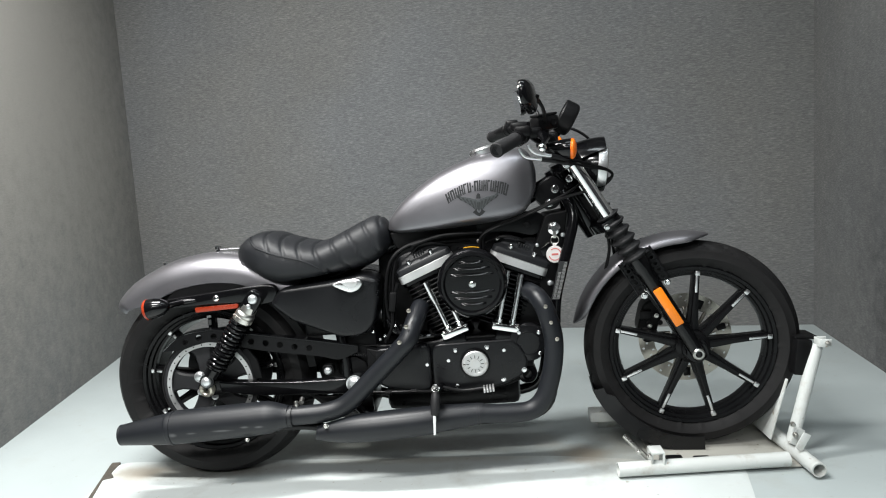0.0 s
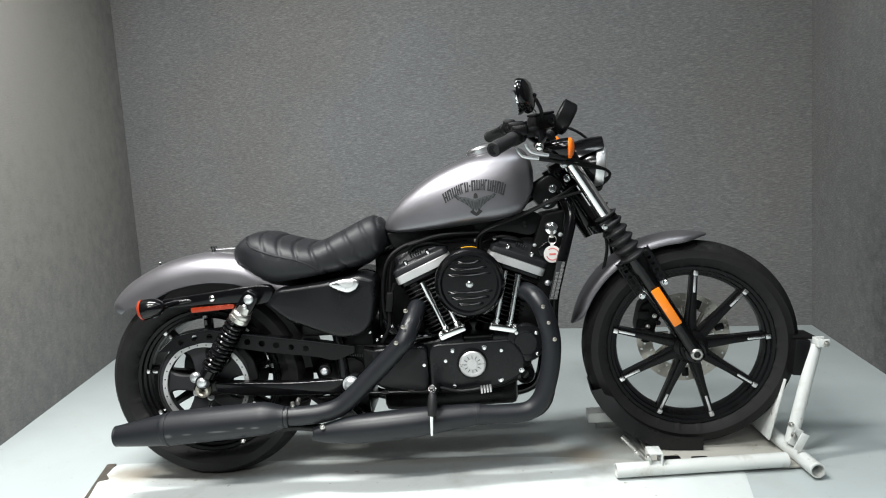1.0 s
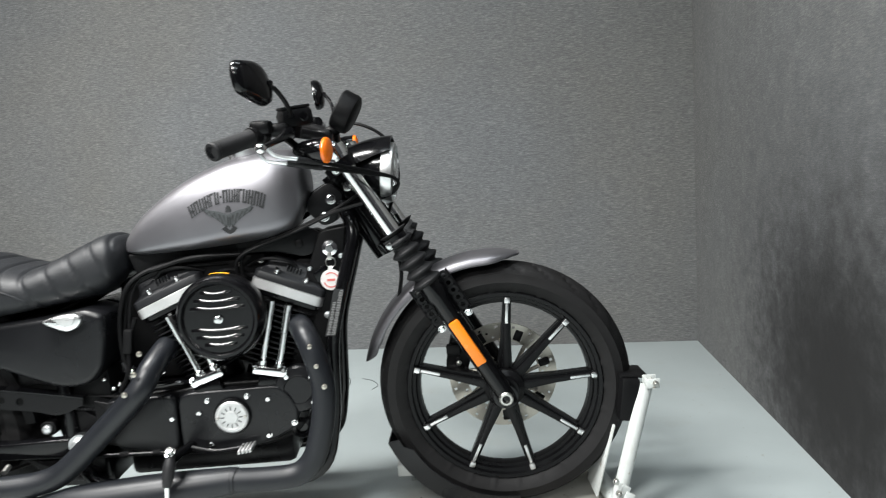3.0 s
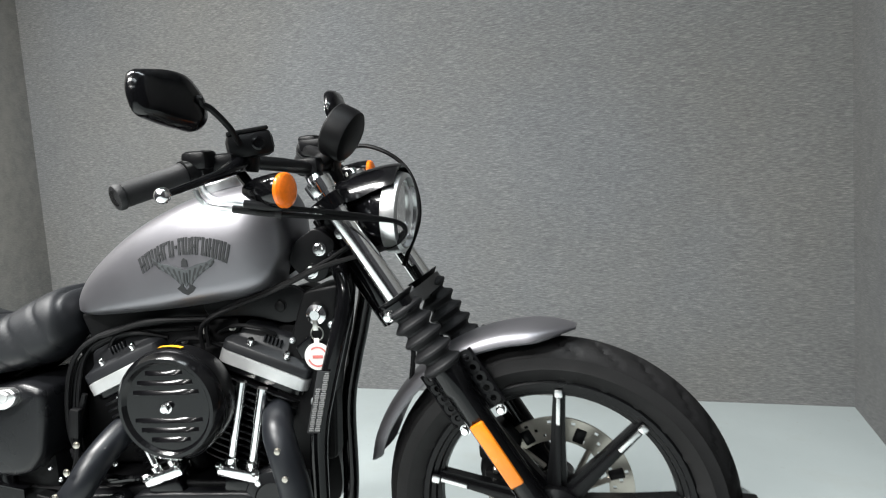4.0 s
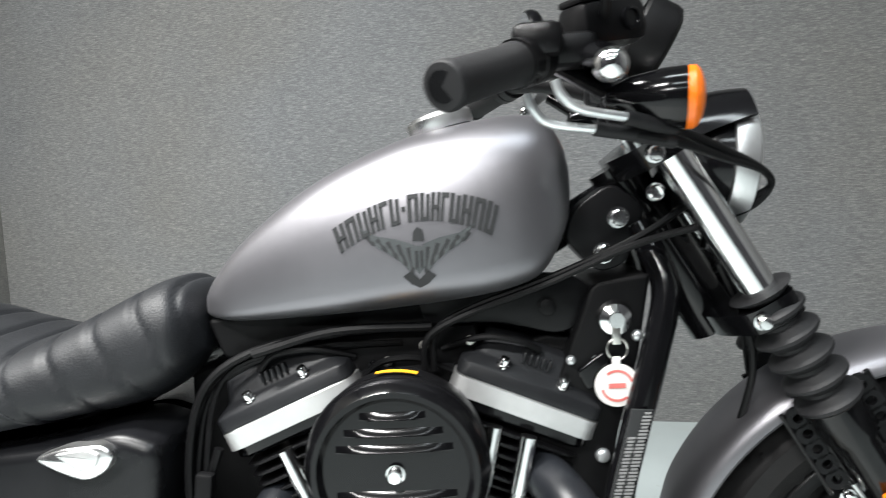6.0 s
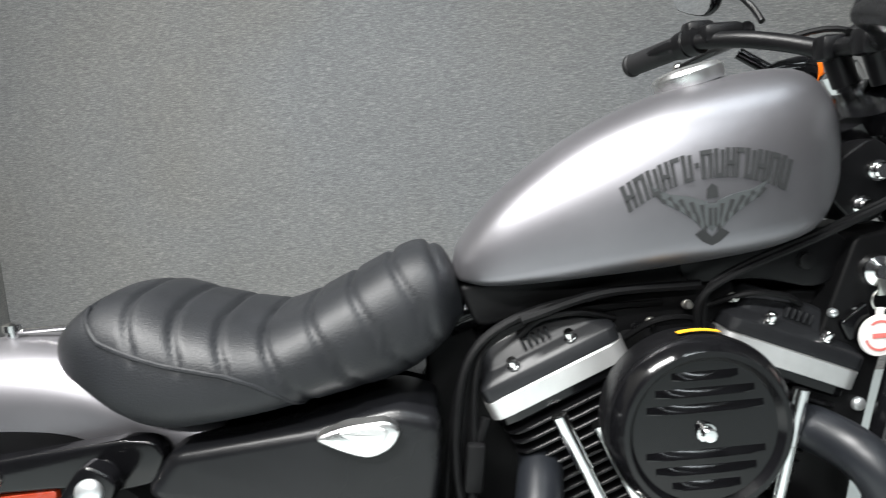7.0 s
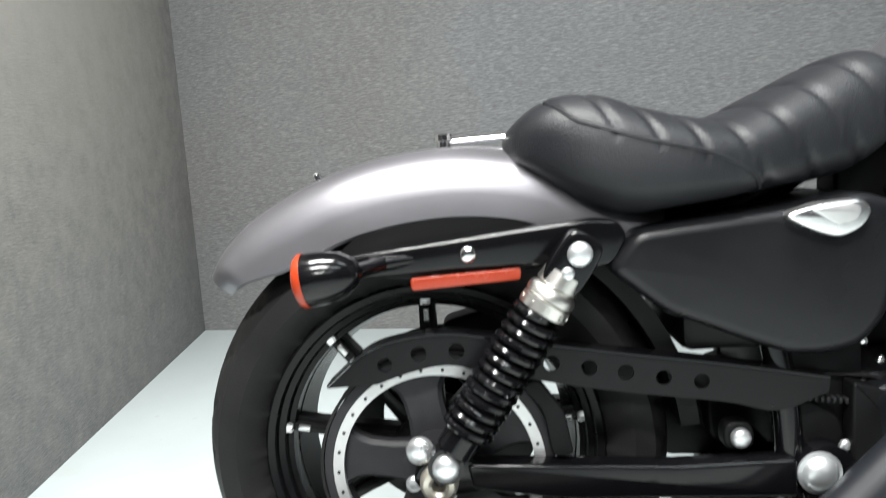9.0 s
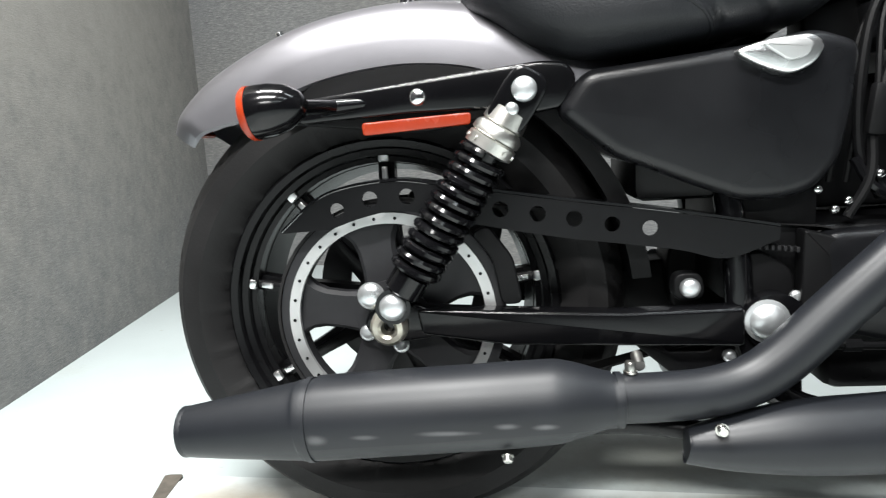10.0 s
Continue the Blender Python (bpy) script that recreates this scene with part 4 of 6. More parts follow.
for s in (-1, 1):
    pts = []
    for i in range(40):
        x = -0.600 + 0.247 * i / 39
        z = lerp_on(S_SEAM, x)
        zt, zb, w = lerp_on(S_TOP, x), lerp_on(S_BOT, x), lerp_on(S_WID, x)
        zc = zb + (zt - zb) * 0.42
        z = min(z, zt - 0.001)
        h = (zt - zc) if z > zc else (zc - zb)
        cu = min(1, abs(z - zc) / h) ** (1 / 0.68)
        pts.append(Vector((x, s * w * (max(0, 1 - cu * cu) ** 0.5) ** 0.70, z)))
    sweep(bm, pts, 0.0028, 7)
pieces("seat_piping", bm, LEATHER, seat)

# ---- fuel tank ----
T_TOP = spline([(-0.172, 0.772), (-0.165, 0.797), (-0.112, 0.857), (-0.02, 0.921), (0.085, 0.966), (0.165, 0.983), (0.235, 0.990), (0.272, 0.979), (0.294, 0.938), (0.298, 0.890)], 8)
T_BOT = spline([(-0.172, 0.764), (-0.160, 0.756), (-0.11, 0.750), (0.033, 0.756), (0.15, 0.766), (0.22, 0.777), (0.26, 0.796), (0.288, 0.846), (0.296, 0.880)], 8)
T_WID = spline([(-0.172, 0.030), (-0.160, 0.055), (-0.12, 0.080), (-0.03, 0.102), (0.07, 0.116), (0.16, 0.121), (0.23, 0.114), (0.27, 0.096), (0.288, 0.076), (0.296, 0.045)], 8)


def tank_section(x):
    zt, zb, w = lerp_on(T_TOP, x), lerp_on(T_BOT, x), lerp_on(T_WID, x)
    return zt, zb, w, zb + (zt - zb) * 0.36


def tank_y(x, z):
    """Half the width of the tank at x, z."""
    zt, zb, w, zc = tank_section(x)
    h = (zt - zc) if z > zc else (zc - zb)
    e = 0.74 if z > zc else 0.36
    c = min(1, abs(z - zc) / h) ** (1 / e)
    return w * (max(0, 1 - c * c) ** 0.5) ** 0.70


bm = bmesh.new()
rings = []
for i in range(91):
    t = i / 90
    x = -0.172 + 0.468 * t
    zt, zb, w, zc = tank_section(x)
    ring = []
    for k in range(56):
        u = 2 * math.pi * k / 56
        cu, su = math.cos(u), math.sin(u)
        e = 0.74 if cu > 0 else 0.36
        h = (zt - zc) if cu > 0 else (zc - zb)
        ring.append(Vector((x, w * math.copysign(abs(su) ** 0.70, su), zc + h * math.copysign(abs(cu) ** e, cu))))
    rings.append(ring)
ring_faces(bm, rings)
tank = part("fuel_tank", bm, PAINT, bike, "satin charcoal grey teardrop fuel tank", 60)
bm = bmesh.new()
mc = Matrix.Translation((0.142, 0, 0.977)) @ turn_to((-0.25, 0, 1))
lathe(bm, [(0.041, 0), (0.043, 0.004), (0.043, 0.016), (0.038, 0.021), (0.02, 0.024), (0, 0.025)], mc, 32)
part("fuel_cap", bm, ALU, tank, "flat chrome fuel cap")

# tank emblem: an arc of plain bars over a winged plain shape
def on_tank(bm, poly, lift=0.0012):
    """A thin plate of an (x, z) outline laid on the near flank of the tank."""
    out, inn = [], []
    for x, z in poly:
        y = -tank_y(x, z)
        out.append(bm.verts.new((x, y - lift, z)))
        inn.append(bm.verts.new((x, y + 0.002, z)))
    bm.faces.new(out)
    n = len(poly)
    for i in range(n):
        bm.faces.new((out[i], inn[i], inn[(i + 1) % n], out[(i + 1) % n]))


def on_arc(bm, u0, u1, v0, v1, lift=0.0012):
    """A bar on the tank between two places along the arc of the emblem (u) and two heights in its band (v)."""
    def place(u, v):
        low = (0.023 + 0.176 * u, 0.835 + 0.120 * u - 0.108 * u * u)
        top = (0.014 + 0.195 * u, 0.863 + 0.125 * u - 0.106 * u * u)
        return low[0] + (top[0] - low[0]) * v, low[1] + (top[1] - low[1]) * v
    on_tank(bm, [place(u0, v0), place(u1, v0), place(u1, v1), place(u0, v1)], lift)


BAND = [0.0, 0.072, 0.146, 0.216, 0.284, 0.346, 0.416, 0.455, 0.536, 0.604, 0.666, 0.716, 0.786, 0.858, 0.930, 1.0]
for i, (u0, u1) in enumerate(zip(BAND, BAND[1:])):
    w = u1 - u0
    bm = bmesh.new()
    if i == 6:
        on_arc(bm, u0 + w * 0.2, u1 - w * 0.2, 0.42, 0.60)
    else:
        on_arc(bm, u0 + w * 0.06, u0 + w * 0.40, 0.0, 1.0)
        if i not in (4, 10):
            on_arc(bm, u0 + w * 0.60, u1 - w * 0.08, 0.0, (1.0, 0.86, 0.94)[i % 3])
        on_arc(bm, u0 + w * 0.06, u1 - w * 0.10, *((0.42, 0.56), (0.84, 1.0), (0.0, 0.14))[i % 3], 0.0014)
    part("emblem_bar", bm, DECAL, tank, "dark printed bar")
for sx in (-1, 1):
    bm = bmesh.new()
    on_tank(bm, [(0.114 + sx * q * 0.84, z - 0.004) for q, z in ((0.006, 0.846), (0.030, 0.853), (0.056, 0.857), (0.080, 0.868), (0.062, 0.852), (0.034, 0.846), (0.008, 0.838))])
    part("emblem_wing", bm, DECAL_GREY, tank)
    for k in range(9):
        bm = bmesh.new()
        c = Vector((0.114 + sx * (0.011 + 0.0060 * k), 0, 0.839 + 0.0018 * k))
        d = (Vector((0.114 + sx * 0.006, 0, 0.794)) - c).normalized()
        n_ = Vector((-d.z, 0, d.x)) * 0.0024
        tall = 0.036 - 0.0026 * k
        quad = [c - n_, c + d * tall * 0.75 - n_, c + d * tall, c + d * tall * 0.75 + n_, c + n_]
        on_tank(bm, [(p.x, p.z) for p in quad])
        part("emblem_feather", bm, DECAL_GREY if k % 2 else DECAL, tank)
for name, mat, lift, poly in (
        ("emblem_head", DECAL, 0.0014, [(0.109, 0.856), (0.114, 0.862), (0.120, 0.858), (0.121, 0.846), (0.108, 0.846)]),
        ("emblem_shield", DECAL_GREY, 0.0014, [(0.105, 0.840), (0.123, 0.840), (0.122, 0.818), (0.114, 0.808), (0.106, 0.818)]),
        ("emblem_stripe", DECAL, 0.0022, [(0.110, 0.835), (0.113, 0.835), (0.113, 0.815), (0.110, 0.816)]),
        ("emblem_stripe", DECAL, 0.0022, [(0.116, 0.835), (0.119, 0.835), (0.118, 0.816), (0.116, 0.815)]),
        ("emblem_ribbon", DECAL, 0.0014, [(0.095, 0.806), (0.104, 0.812), (0.114, 0.802), (0.124, 0.812), (0.133, 0.806), (0.124, 0.797), (0.114, 0.792), (0.104, 0.797)])):
    bm = bmesh.new()
    on_tank(bm, poly, lift)
    part(name, bm, mat, tank)

# ---- oil tank cover ----
bm = bmesh.new()
OIL = rounded([(-0.542, 0.565), (-0.508, 0.611), (-0.322, 0.627), (-0.25, 0.639), (-0.203, 0.622), (-0.208, 0.56), (-0.222, 0.49), (-0.250, 0.457), (-0.285, 0.448), (-0.33, 0.449), (-0.377, 0.467), (-0.435, 0.492), (-0.475, 0.508)], 0.016)
slab(bm, OIL, -0.133, -0.01, 0.014, 0.003)
oil = part("oil_tank", bm, BLACK_COVER, bike, "satin black side oil tank", 50)
bm = bmesh.new()
slab(bm, rounded([(-0.348, 0.618), (-0.31, 0.629), (-0.262, 0.632), (-0.248, 0.620), (-0.258, 0.600), (-0.284, 0.588), (-0.315, 0.599)], 0.014), -0.147, -0.120, 0.004, 0.002)
badge = part("shield_badge", bm, ALU, oil, "polished shield-shaped cap badge")
bm = bmesh.new()
slab(bm, rounded([(-0.318, 0.624), (-0.278, 0.629), (-0.262, 0.622), (-0.268, 0.608), (-0.288, 0.603)], 0.006), -0.1515, -0.142, 0.002)
part("badge_field", bm, ALU_SATIN, badge)
bm = bmesh.new()
slab(bm, OIL, 0.133, 0.01, 0.014, 0.003)
part("battery_cover", bm, BLACK_COVER, bike, "satin black battery cover", 50)

# ---- tubes and plates under the tank ----
for s in (-1, 1):
    bm = bmesh.new()
    pipe(bm, [(0.375, s * 0.040, 0.845), (0.400, s * 0.070, 0.775), (0.380, s * 0.084, 0.69), (0.353, s * 0.090, 0.60), (0.330, s * 0.094, 0.50), (0.316, s * 0.10, 0.30), (0.27, s * 0.12, 0.185), (0.10, s * 0.12, 0.165), (-0.20, s * 0.12, 0.175), (-0.31, s * 0.11, 0.24), (-0.33, s * 0.10, 0.40), (-0.36, s * 0.085, 0.60)], 0.017, 14)
    part("frame_tube", bm, BLACK_GLOSS, bike, "gloss black frame tube")
bm = bmesh.new()
pipe(bm, [(0.35, 0, 0.88), (0.20, 0, 0.80), (0.0, 0, 0.745), (-0.20, 0, 0.70), (-0.36, 0, 0.62), (-0.48, 0, 0.61)], 0.024, 14)
rod(bm, (-0.36, -0.09, 0.60), (-0.36, 0.09, 0.60), 0.016)
part("backbone", bm, BLACK_GLOSS, bike, "gloss black frame backbone")
bm = bmesh.new()
slab(bm, rounded([(0.285, 0.835), (0.300, 0.872), (0.345, 0.90), (0.385, 0.87), (0.36, 0.80), (0.325, 0.79)], 0.015), -0.052, 0.052, 0.003)
slab(bm, rounded([(0.10, 0.770), (0.25, 0.795), (0.30, 0.790), (0.335, 0.75), (0.28, 0.715), (0.20, 0.735), (0.11, 0.735)], 0.02), -0.050, -0.040, 0.003)
gusset = part("neck_gusset", bm, BLACK_SATIN, bike, "black neck gusset plate")
bm = bmesh.new()
nut(bm, (0.351, -0.052, 0.857), 0.0105, 0.012)
nut(bm, (0.332, -0.052, 0.815), 0.0105, 0.012)
nut(bm, (0.395, -0.055, 0.885), 0.009, 0.010)
pieces("neck_bolt", bm, CHROME, gusset, "domed chrome bolt")
bm = bmesh.new()
nut(bm, (0.262, -0.050, 0.752), 0.010, 0.006, n=20)
part("rubber_plug", bm, BLACK_PLASTIC, gusset)
bm = bmesh.new()
slab(bm, rounded([(-0.17, 0.755), (0.12, 0.765), (0.12, 0.725), (0.04, 0.708), (-0.06, 0.712), (-0.15, 0.70)], 0.012), -0.045, 0.045, 0.006)
part("coil_cover", bm, BLACK_PLASTIC, bike, "black ignition coil cover under the tank")
# added black plate that darkens the open gap behind the rear cylinder
bm = bmesh.new()
slab(bm, rounded([(-0.215, 0.72), (-0.165, 0.72), (-0.135, 0.66), (-0.125, 0.58), (-0.07, 0.50), (-0.07, 0.42), (-0.22, 0.42)], 0.012), 0.0, 0.05, 0.006)
part("gap_plate", bm, BLACK_PLASTIC, bike, "black plate added to fill the gap behind the rear cylinder")
# bracket, and below it an added black filler by the front cylinder
bm = bmesh.new()
slab(bm, rounded([(0.215, 0.70), (0.265, 0.715), (0.330, 0.70), (0.325, 0.66), (0.27, 0.655)], 0.012), -0.03, 0.03, 0.006)
slab(bm, rounded([(0.20, 0.64), (0.31, 0.66), (0.335, 0.56), (0.325, 0.42), (0.20, 0.41)], 0.012), 0.01, 0.05, 0.006)
pieces("filler_bracket", bm, BLACK_PLASTIC, bike)
# coil, spark leads, intake parts and dark fillers between the heads, under the tank
bm = bmesh.new()
box(bm, (0.075, 0.0, 0.705), (0.20, 0.10, 0.050), pose(0, 0, 0, 0, -3, 0).to_3x3(), 0.008)
part("ignition_coil", bm, BLACK_PLASTIC, bike, "black ignition coil under the tank")
bm = bmesh.new()
box(bm, (0.085, -0.005, 0.655), (0.13, 0.09, 0.075), None, 0.012)
part("throttle_body", bm, BLACK_SATIN, bike, "black throttle body between the cylinders")
bm = bmesh.new()
slab(bm, rounded([(0.10, 0.735), (0.30, 0.785), (0.335, 0.75), (0.345, 0.68), (0.30, 0.655), (0.22, 0.685), (0.12, 0.70)], 0.02), 0.005, 0.055, 0.005)
part("horn_cover", bm, BLACK_PLASTIC, bike, "black cover behind the front cylinder")
bm = bmesh.new()
slab(bm, rounded([(-0.17, 0.70), (-0.05, 0.715), (0.03, 0.70), (0.02, 0.655), (-0.08, 0.675), (-0.16, 0.64)], 0.02), 0.01, 0.06, 0.005)
part("coil_bracket", bm, BLACK_PLASTIC, bike, "black bracket behind the rear rocker cover")
for k, pts in enumerate(([(0.02, -0.05, 0.700), (-0.03, -0.07, 0.716), (-0.075, -0.07, 0.712), (-0.10, -0.06, 0.690)], [(0.13, -0.05, 0.705), (0.18, -0.07, 0.722), (0.225, -0.07, 0.715), (0.25, -0.06, 0.700)], [(0.03, -0.055, 0.675), (0.06, -0.075, 0.698), (0.10, -0.075, 0.700), (0.14, -0.06, 0.680)])):
    bm = bmesh.new()
    pipe(bm, pts, 0.0042, 8, 6)
    part("spark_lead", bm, BLACK_PLASTIC, bike, "black rubber spark lead")
for x, z, mat, name in ((0.044, 0.690, BLACK_GLOSS, "hose_clip"), (0.062, 0.694, STEEL, "hose_clip"), (0.108, 0.712, STEEL, "hose_clip"), (0.165, 0.716, STEEL, "hose_clip")):
    bm = bmesh.new()
    nut(bm, (x, -0.058, z), 0.005, 0.010)
    part(name, bm, mat, bike)
# ignition switch, key and round tag
bm = bmesh.new()
lathe(bm, [(0.022, 0.0), (0.022, 0.022), (0.019, 0.030), (0.010, 0.034), (0.009, 0.038), (0, 0.038)], Matrix.Translation((0.340, -0.045, 0.737)) @ Y_AXIS, 24)
ign = part("ignition_switch", bm, CHROME, bike, "chrome ignition switch")
bm = bmesh.new()
box(bm, (0.318, -0.032, 0.735), (0.06, 0.03, 0.045), None, 0.008)
box(bm, (0.352, -0.03, 0.70), (0.035, 0.02, 0.05), None, 0.006)
part("switch_bracket", bm, BLACK_PLASTIC, ign)
keytag = thing("key_tag", (0.338, -0.078, 0.66), "round white and red key tag hanging from the ignition", "key tag")
bm = bmesh.new()
ring_pts = [Vector((0.340 + 0.012 * math.cos(u), -0.078, 0.702 + 0.013 * math.sin(u))) for u in [2 * math.pi * i / 24 for i in range(25)]]
sweep(bm, ring_pts, 0.0014, 6)
box(bm, (0.339, -0.080, 0.718), (0.010, 0.003, 0.020), None, 0.001)
part("key_ring", bm, STEEL, keytag)
bm = bmesh.new()
mt = Matrix.Translation((0.338, -0.078, 0.658)) @ Y_AXIS
lathe(bm, [(0, -0.002), (0.0255, -0.002), (0.0265, 0), (0.0255, 0.002), (0, 0.002)], mt, 32)
box(bm, (0.338, -0.078, 0.687), (0.010, 0.003, 0.012), None, 0.001)
tag = part("tag_disc", bm, TAG_WHITE, keytag)
bm = bmesh.new()
for a0 in (0.25, math.pi + 0.25):
    lathe(bm, [(0.0165, 0.0022), (0.0195, 0.0022), (0.0195, 0.0028), (0.0165, 0.0028)], mt, 14, loop=True, a0=a0, a1=a0 + 2.0)
box(bm, (0.338, -0.0805, 0.658), (0.020, 0.0006, 0.006))
pieces("tag_print", bm, TAG_RED, keytag)

# ---- engine ----
ENG = {False: Vector((0.064, 0, 0.340)), True: Vector((0.103, 0, 0.339))}


def cyl_frame(lean_deg, front):
    """Axes whose z runs up a cylinder from the crank."""
    return Matrix.Translation(ENG[front]) @ Matrix.Rotation(radians(lean_deg), 4, "Y")


def rect_ring(m, hx, hy, z, r, k=3):
    o = rounded([(-hx, -hy), (hx, -hy), (hx, hy), (-hx, hy)], r, k)
    return [m @ Vector((x, y, z)) for x, y in o]


for deg, front in ((-22.5, False), (22.5, True)):
    m = cyl_frame(deg, front)
    bm = bmesh.new()
    lathe(bm, [(0.048, 0.05), (0.048, 0.30)], m, 28)
    cylr = part("engine_cylinder", bm, BLACK_SATIN, bike, "finned black engine cylinder")
    for i in range(13):
        z = 0.115 + 0.0138 * i
        g, q = (0.078, 0.075) if i < 8 else (0.086, 0.082)
        bm = bmesh.new()
        ring_faces(bm, [rect_ring(m, g - e, q - e, z + dz, 0.03) for e, dz in ((0.0012, 0), (0, 0.0012), (0, 0.0035), (0.0012, 0.0046))])
        part("fin", bm, BLACK_SATIN, cylr)
    # rocker box: bright band between black upper and lower castings
    bm = bmesh.new()
    ring_faces(bm, [rect_ring(m, hx, hy, z, 0.025) for hx, hy, z in ((0.086, 0.076, 0.294), (0.090, 0.080, 0.298), (0.090, 0.080, 0.3085))])
    part("rocker_base", bm, BLACK_GLOSS, cylr)
    bm = bmesh.new()
    ring_faces(bm, [rect_ring(m, hx, hy, z, 0.022) for hx, hy, z in ((0.090, 0.081, 0.3087), (0.093, 0.085, 0.310), (0.093, 0.085, 0.333), (0.090, 0.082, 0.335))])
    part("rocker_band", bm, ALU_SATIN, cylr, "bright machined rocker band")
    bm = bmesh.new()
    ring_faces(bm, [rect_ring(m, hx, hy, z, 0.014) for hx, hy, z in ((0.091, 0.083, 0.3352), (0.091, 0.083, 0.351), (0.089, 0.081, 0.354), (0.078, 0.066, 0.362), (0.075, 0.063, 0.366), (0.070, 0.055, 0.388), (0.066, 0.050, 0.392), (0.030, 0.020, 0.394))])
    cover = part("rocker_cover", bm, ROCKER, cylr, "black rocker cover")
    for k in range(5):
        bm = bmesh.new()
        box(bm, m @ Vector((-0.018 + 0.008 * k, -0.062, 0.376)), (0.004, 0.012, 0.014), m.to_3x3(), 0.002)
        part("cover_rib", bm, ROCKER, cylr)
    bm = bmesh.new()
    up = m.to_3x3() @ Vector((0, -0.35, 1))
    for dx in (-0.040, 0.036):
        nut(bm, m @ Vector((dx, -0.072, 0.359)), 0.0065, 0.012, up)
    pieces("cover_bolt", bm, CHROME, cylr)
    # pushrod tubes
    feet = ((0.0, 0.445), (0.037, 0.460)) if not front else ((0.153, 0.462), (0.194, 0.452))
    tops = ((-0.064, 0.600), (-0.016, 0.585)) if not front else ((0.190, 0.620), (0.230, 0.606))
    for (x0, z0), (x1, z1) in zip(feet, tops):
        bm = bmesh.new()
        a, b = Vector((x0, -0.100, z0)), Vector((x1, -0.096, z1))
        d = b - a
        lathe(bm, [(0.0125, 0), (0.0125, 0.012), (0.0085, 0.016), (0.0085, d.length * 0.55), (0.0100, d.length * 0.56), (0.0100, d.length)], Matrix.Translation(a) @ turn_to(d), 18)
        part("pushrod_tube", bm, CHROME, cylr, "chrome pushrod tube")
    bm = bmesh.new()
    cx, cz = (sum(p[0] for p in feet) / 2, sum(p[1] for p in feet) / 2)
    r3 = Matrix.Rotation(radians(-20 if not front else 12), 3, "Y")
    box(bm, (cx, -0.100, cz - 0.010), (0.085, 0.040, 0.022), r3, 0.005)
    for dx in (-0.036, 0.036):
        nut(bm, Vector((cx, -0.118, cz - 0.002)) + r3 @ Vector((dx, 0, 0.0)), 0.006, 0.010, (0, -0.6, 0.8))
    part("tappet_block", bm, CHROME, cylr, "chrome tappet block")
    bm = bmesh.new()
    box(bm, (cx, -0.090, cz - 0.045), (0.070, 0.045, 0.05), r3, 0.006)
    part("tappet_housing", bm, BLACK_GLOSS, cylr)

bm = bmesh.new()
CASE = rounded([(-0.245, 0.412), (-0.06, 0.414), (0.03, 0.425), (0.20, 0.425), (0.255, 0.39), (0.262, 0.335), (0.235, 0.280), (0.16, 0.252), (0.05, 0.245), (-0.07, 0.255), (-0.25, 0.285)], 0.03)
slab(bm, CASE, -0.095, 0.13, 0.01)
box(bm, (0.0, 0, 0.24), (0.42, 0.16, 0.10), None, 0.02)
case = part("crankcase", bm, BLACK_SATIN, bike, "black engine crankcase")
bm = bmesh.new()
slab(bm, rounded([(-0.30, 0.44), (-0.10, 0.45), (0.20, 0.45), (0.29, 0.40), (0.29, 0.28), (0.22, 0.225), (-0.25, 0.225), (-0.345, 0.28)], 0.06), 0.185, 0.125, 0.012)
part("primary_cover", bm, BLACK_SATIN, case, "black primary drive cover")
bm = bmesh.new()
slab(bm, rounded([(-0.058, 0.408), (0.02, 0.410), (0.19, 0.412), (0.215, 0.39), (0.238, 0.345), (0.225, 0.300), (0.16, 0.268), (0.07, 0.255), (-0.02, 0.258), (-0.058, 0.268)], 0.03), -0.120, -0.09, 0.006, 0.002)
cam_cover = part("cam_cover", bm, BLACK_COVER, case, "black cam cover with chrome screws")
bm = bmesh.new()
slab(bm, rounded([(-0.240, 0.405), (-0.062, 0.410), (-0.062, 0.265), (-0.12, 0.262), (-0.225, 0.285)], 0.025), -0.124, -0.09, 0.008, 0.004)
part("sprocket_cover", bm, BLACK_COVER, case, "black sprocket cover")
bm = bmesh.new()
for x, z in ((0.015, 0.386), (0.112, 0.390), (0.163, 0.380), (-0.074, 0.348), (-0.008, 0.357), (0.014, 0.277), (0.157, 0.287), (0.222, 0.313)):
    nut(bm, (x, -0.119, z), 0.0062, 0.008)
pieces("case_screw", bm, CHROME, case)
bm = bmesh.new()
TM = Matrix.Translation((0.073, -0.124, 0.344)) @ Y_AXIS
lathe(bm, [(0.046, 0), (0.046, 0.004), (0.044, 0.007), (0.041, 0.0072)], TM, 40)
part("timer_rim", bm, BLACK_SATIN, case)
bm = bmesh.new()
lathe(bm, [(0.0405, 0.002), (0.0405, 0.0085), (0.037, 0.011), (0.030, 0.011), (0.029, 0.0095), (0.016, 0.0095), (0.015, 0.012), (0, 0.0125)], TM, 40)
timer = part("timer_cover", bm, ALU_SATIN, case, "round brushed aluminium timer cover")
bm = bmesh.new()
for i in range(12):
    a = 2 * math.pi * i / 12
    box(bm, TM @ Vector((0.0225 * math.cos(a), 0.0225 * math.sin(a), 0.0102)), (0.009, 0.002, 0.002), (TM @ Matrix.Rotation(a, 4, "Z")).to_3x3())
pieces("timer_marking", bm, DECAL_GREY, timer)
bm = bmesh.new()
for dx in (-0.0335, 0.0335):
    nut(bm, TM @ Vector((dx, 0.0, 0.010)), 0.004, 0.004)
pieces("timer_screw", bm, STEEL, timer)
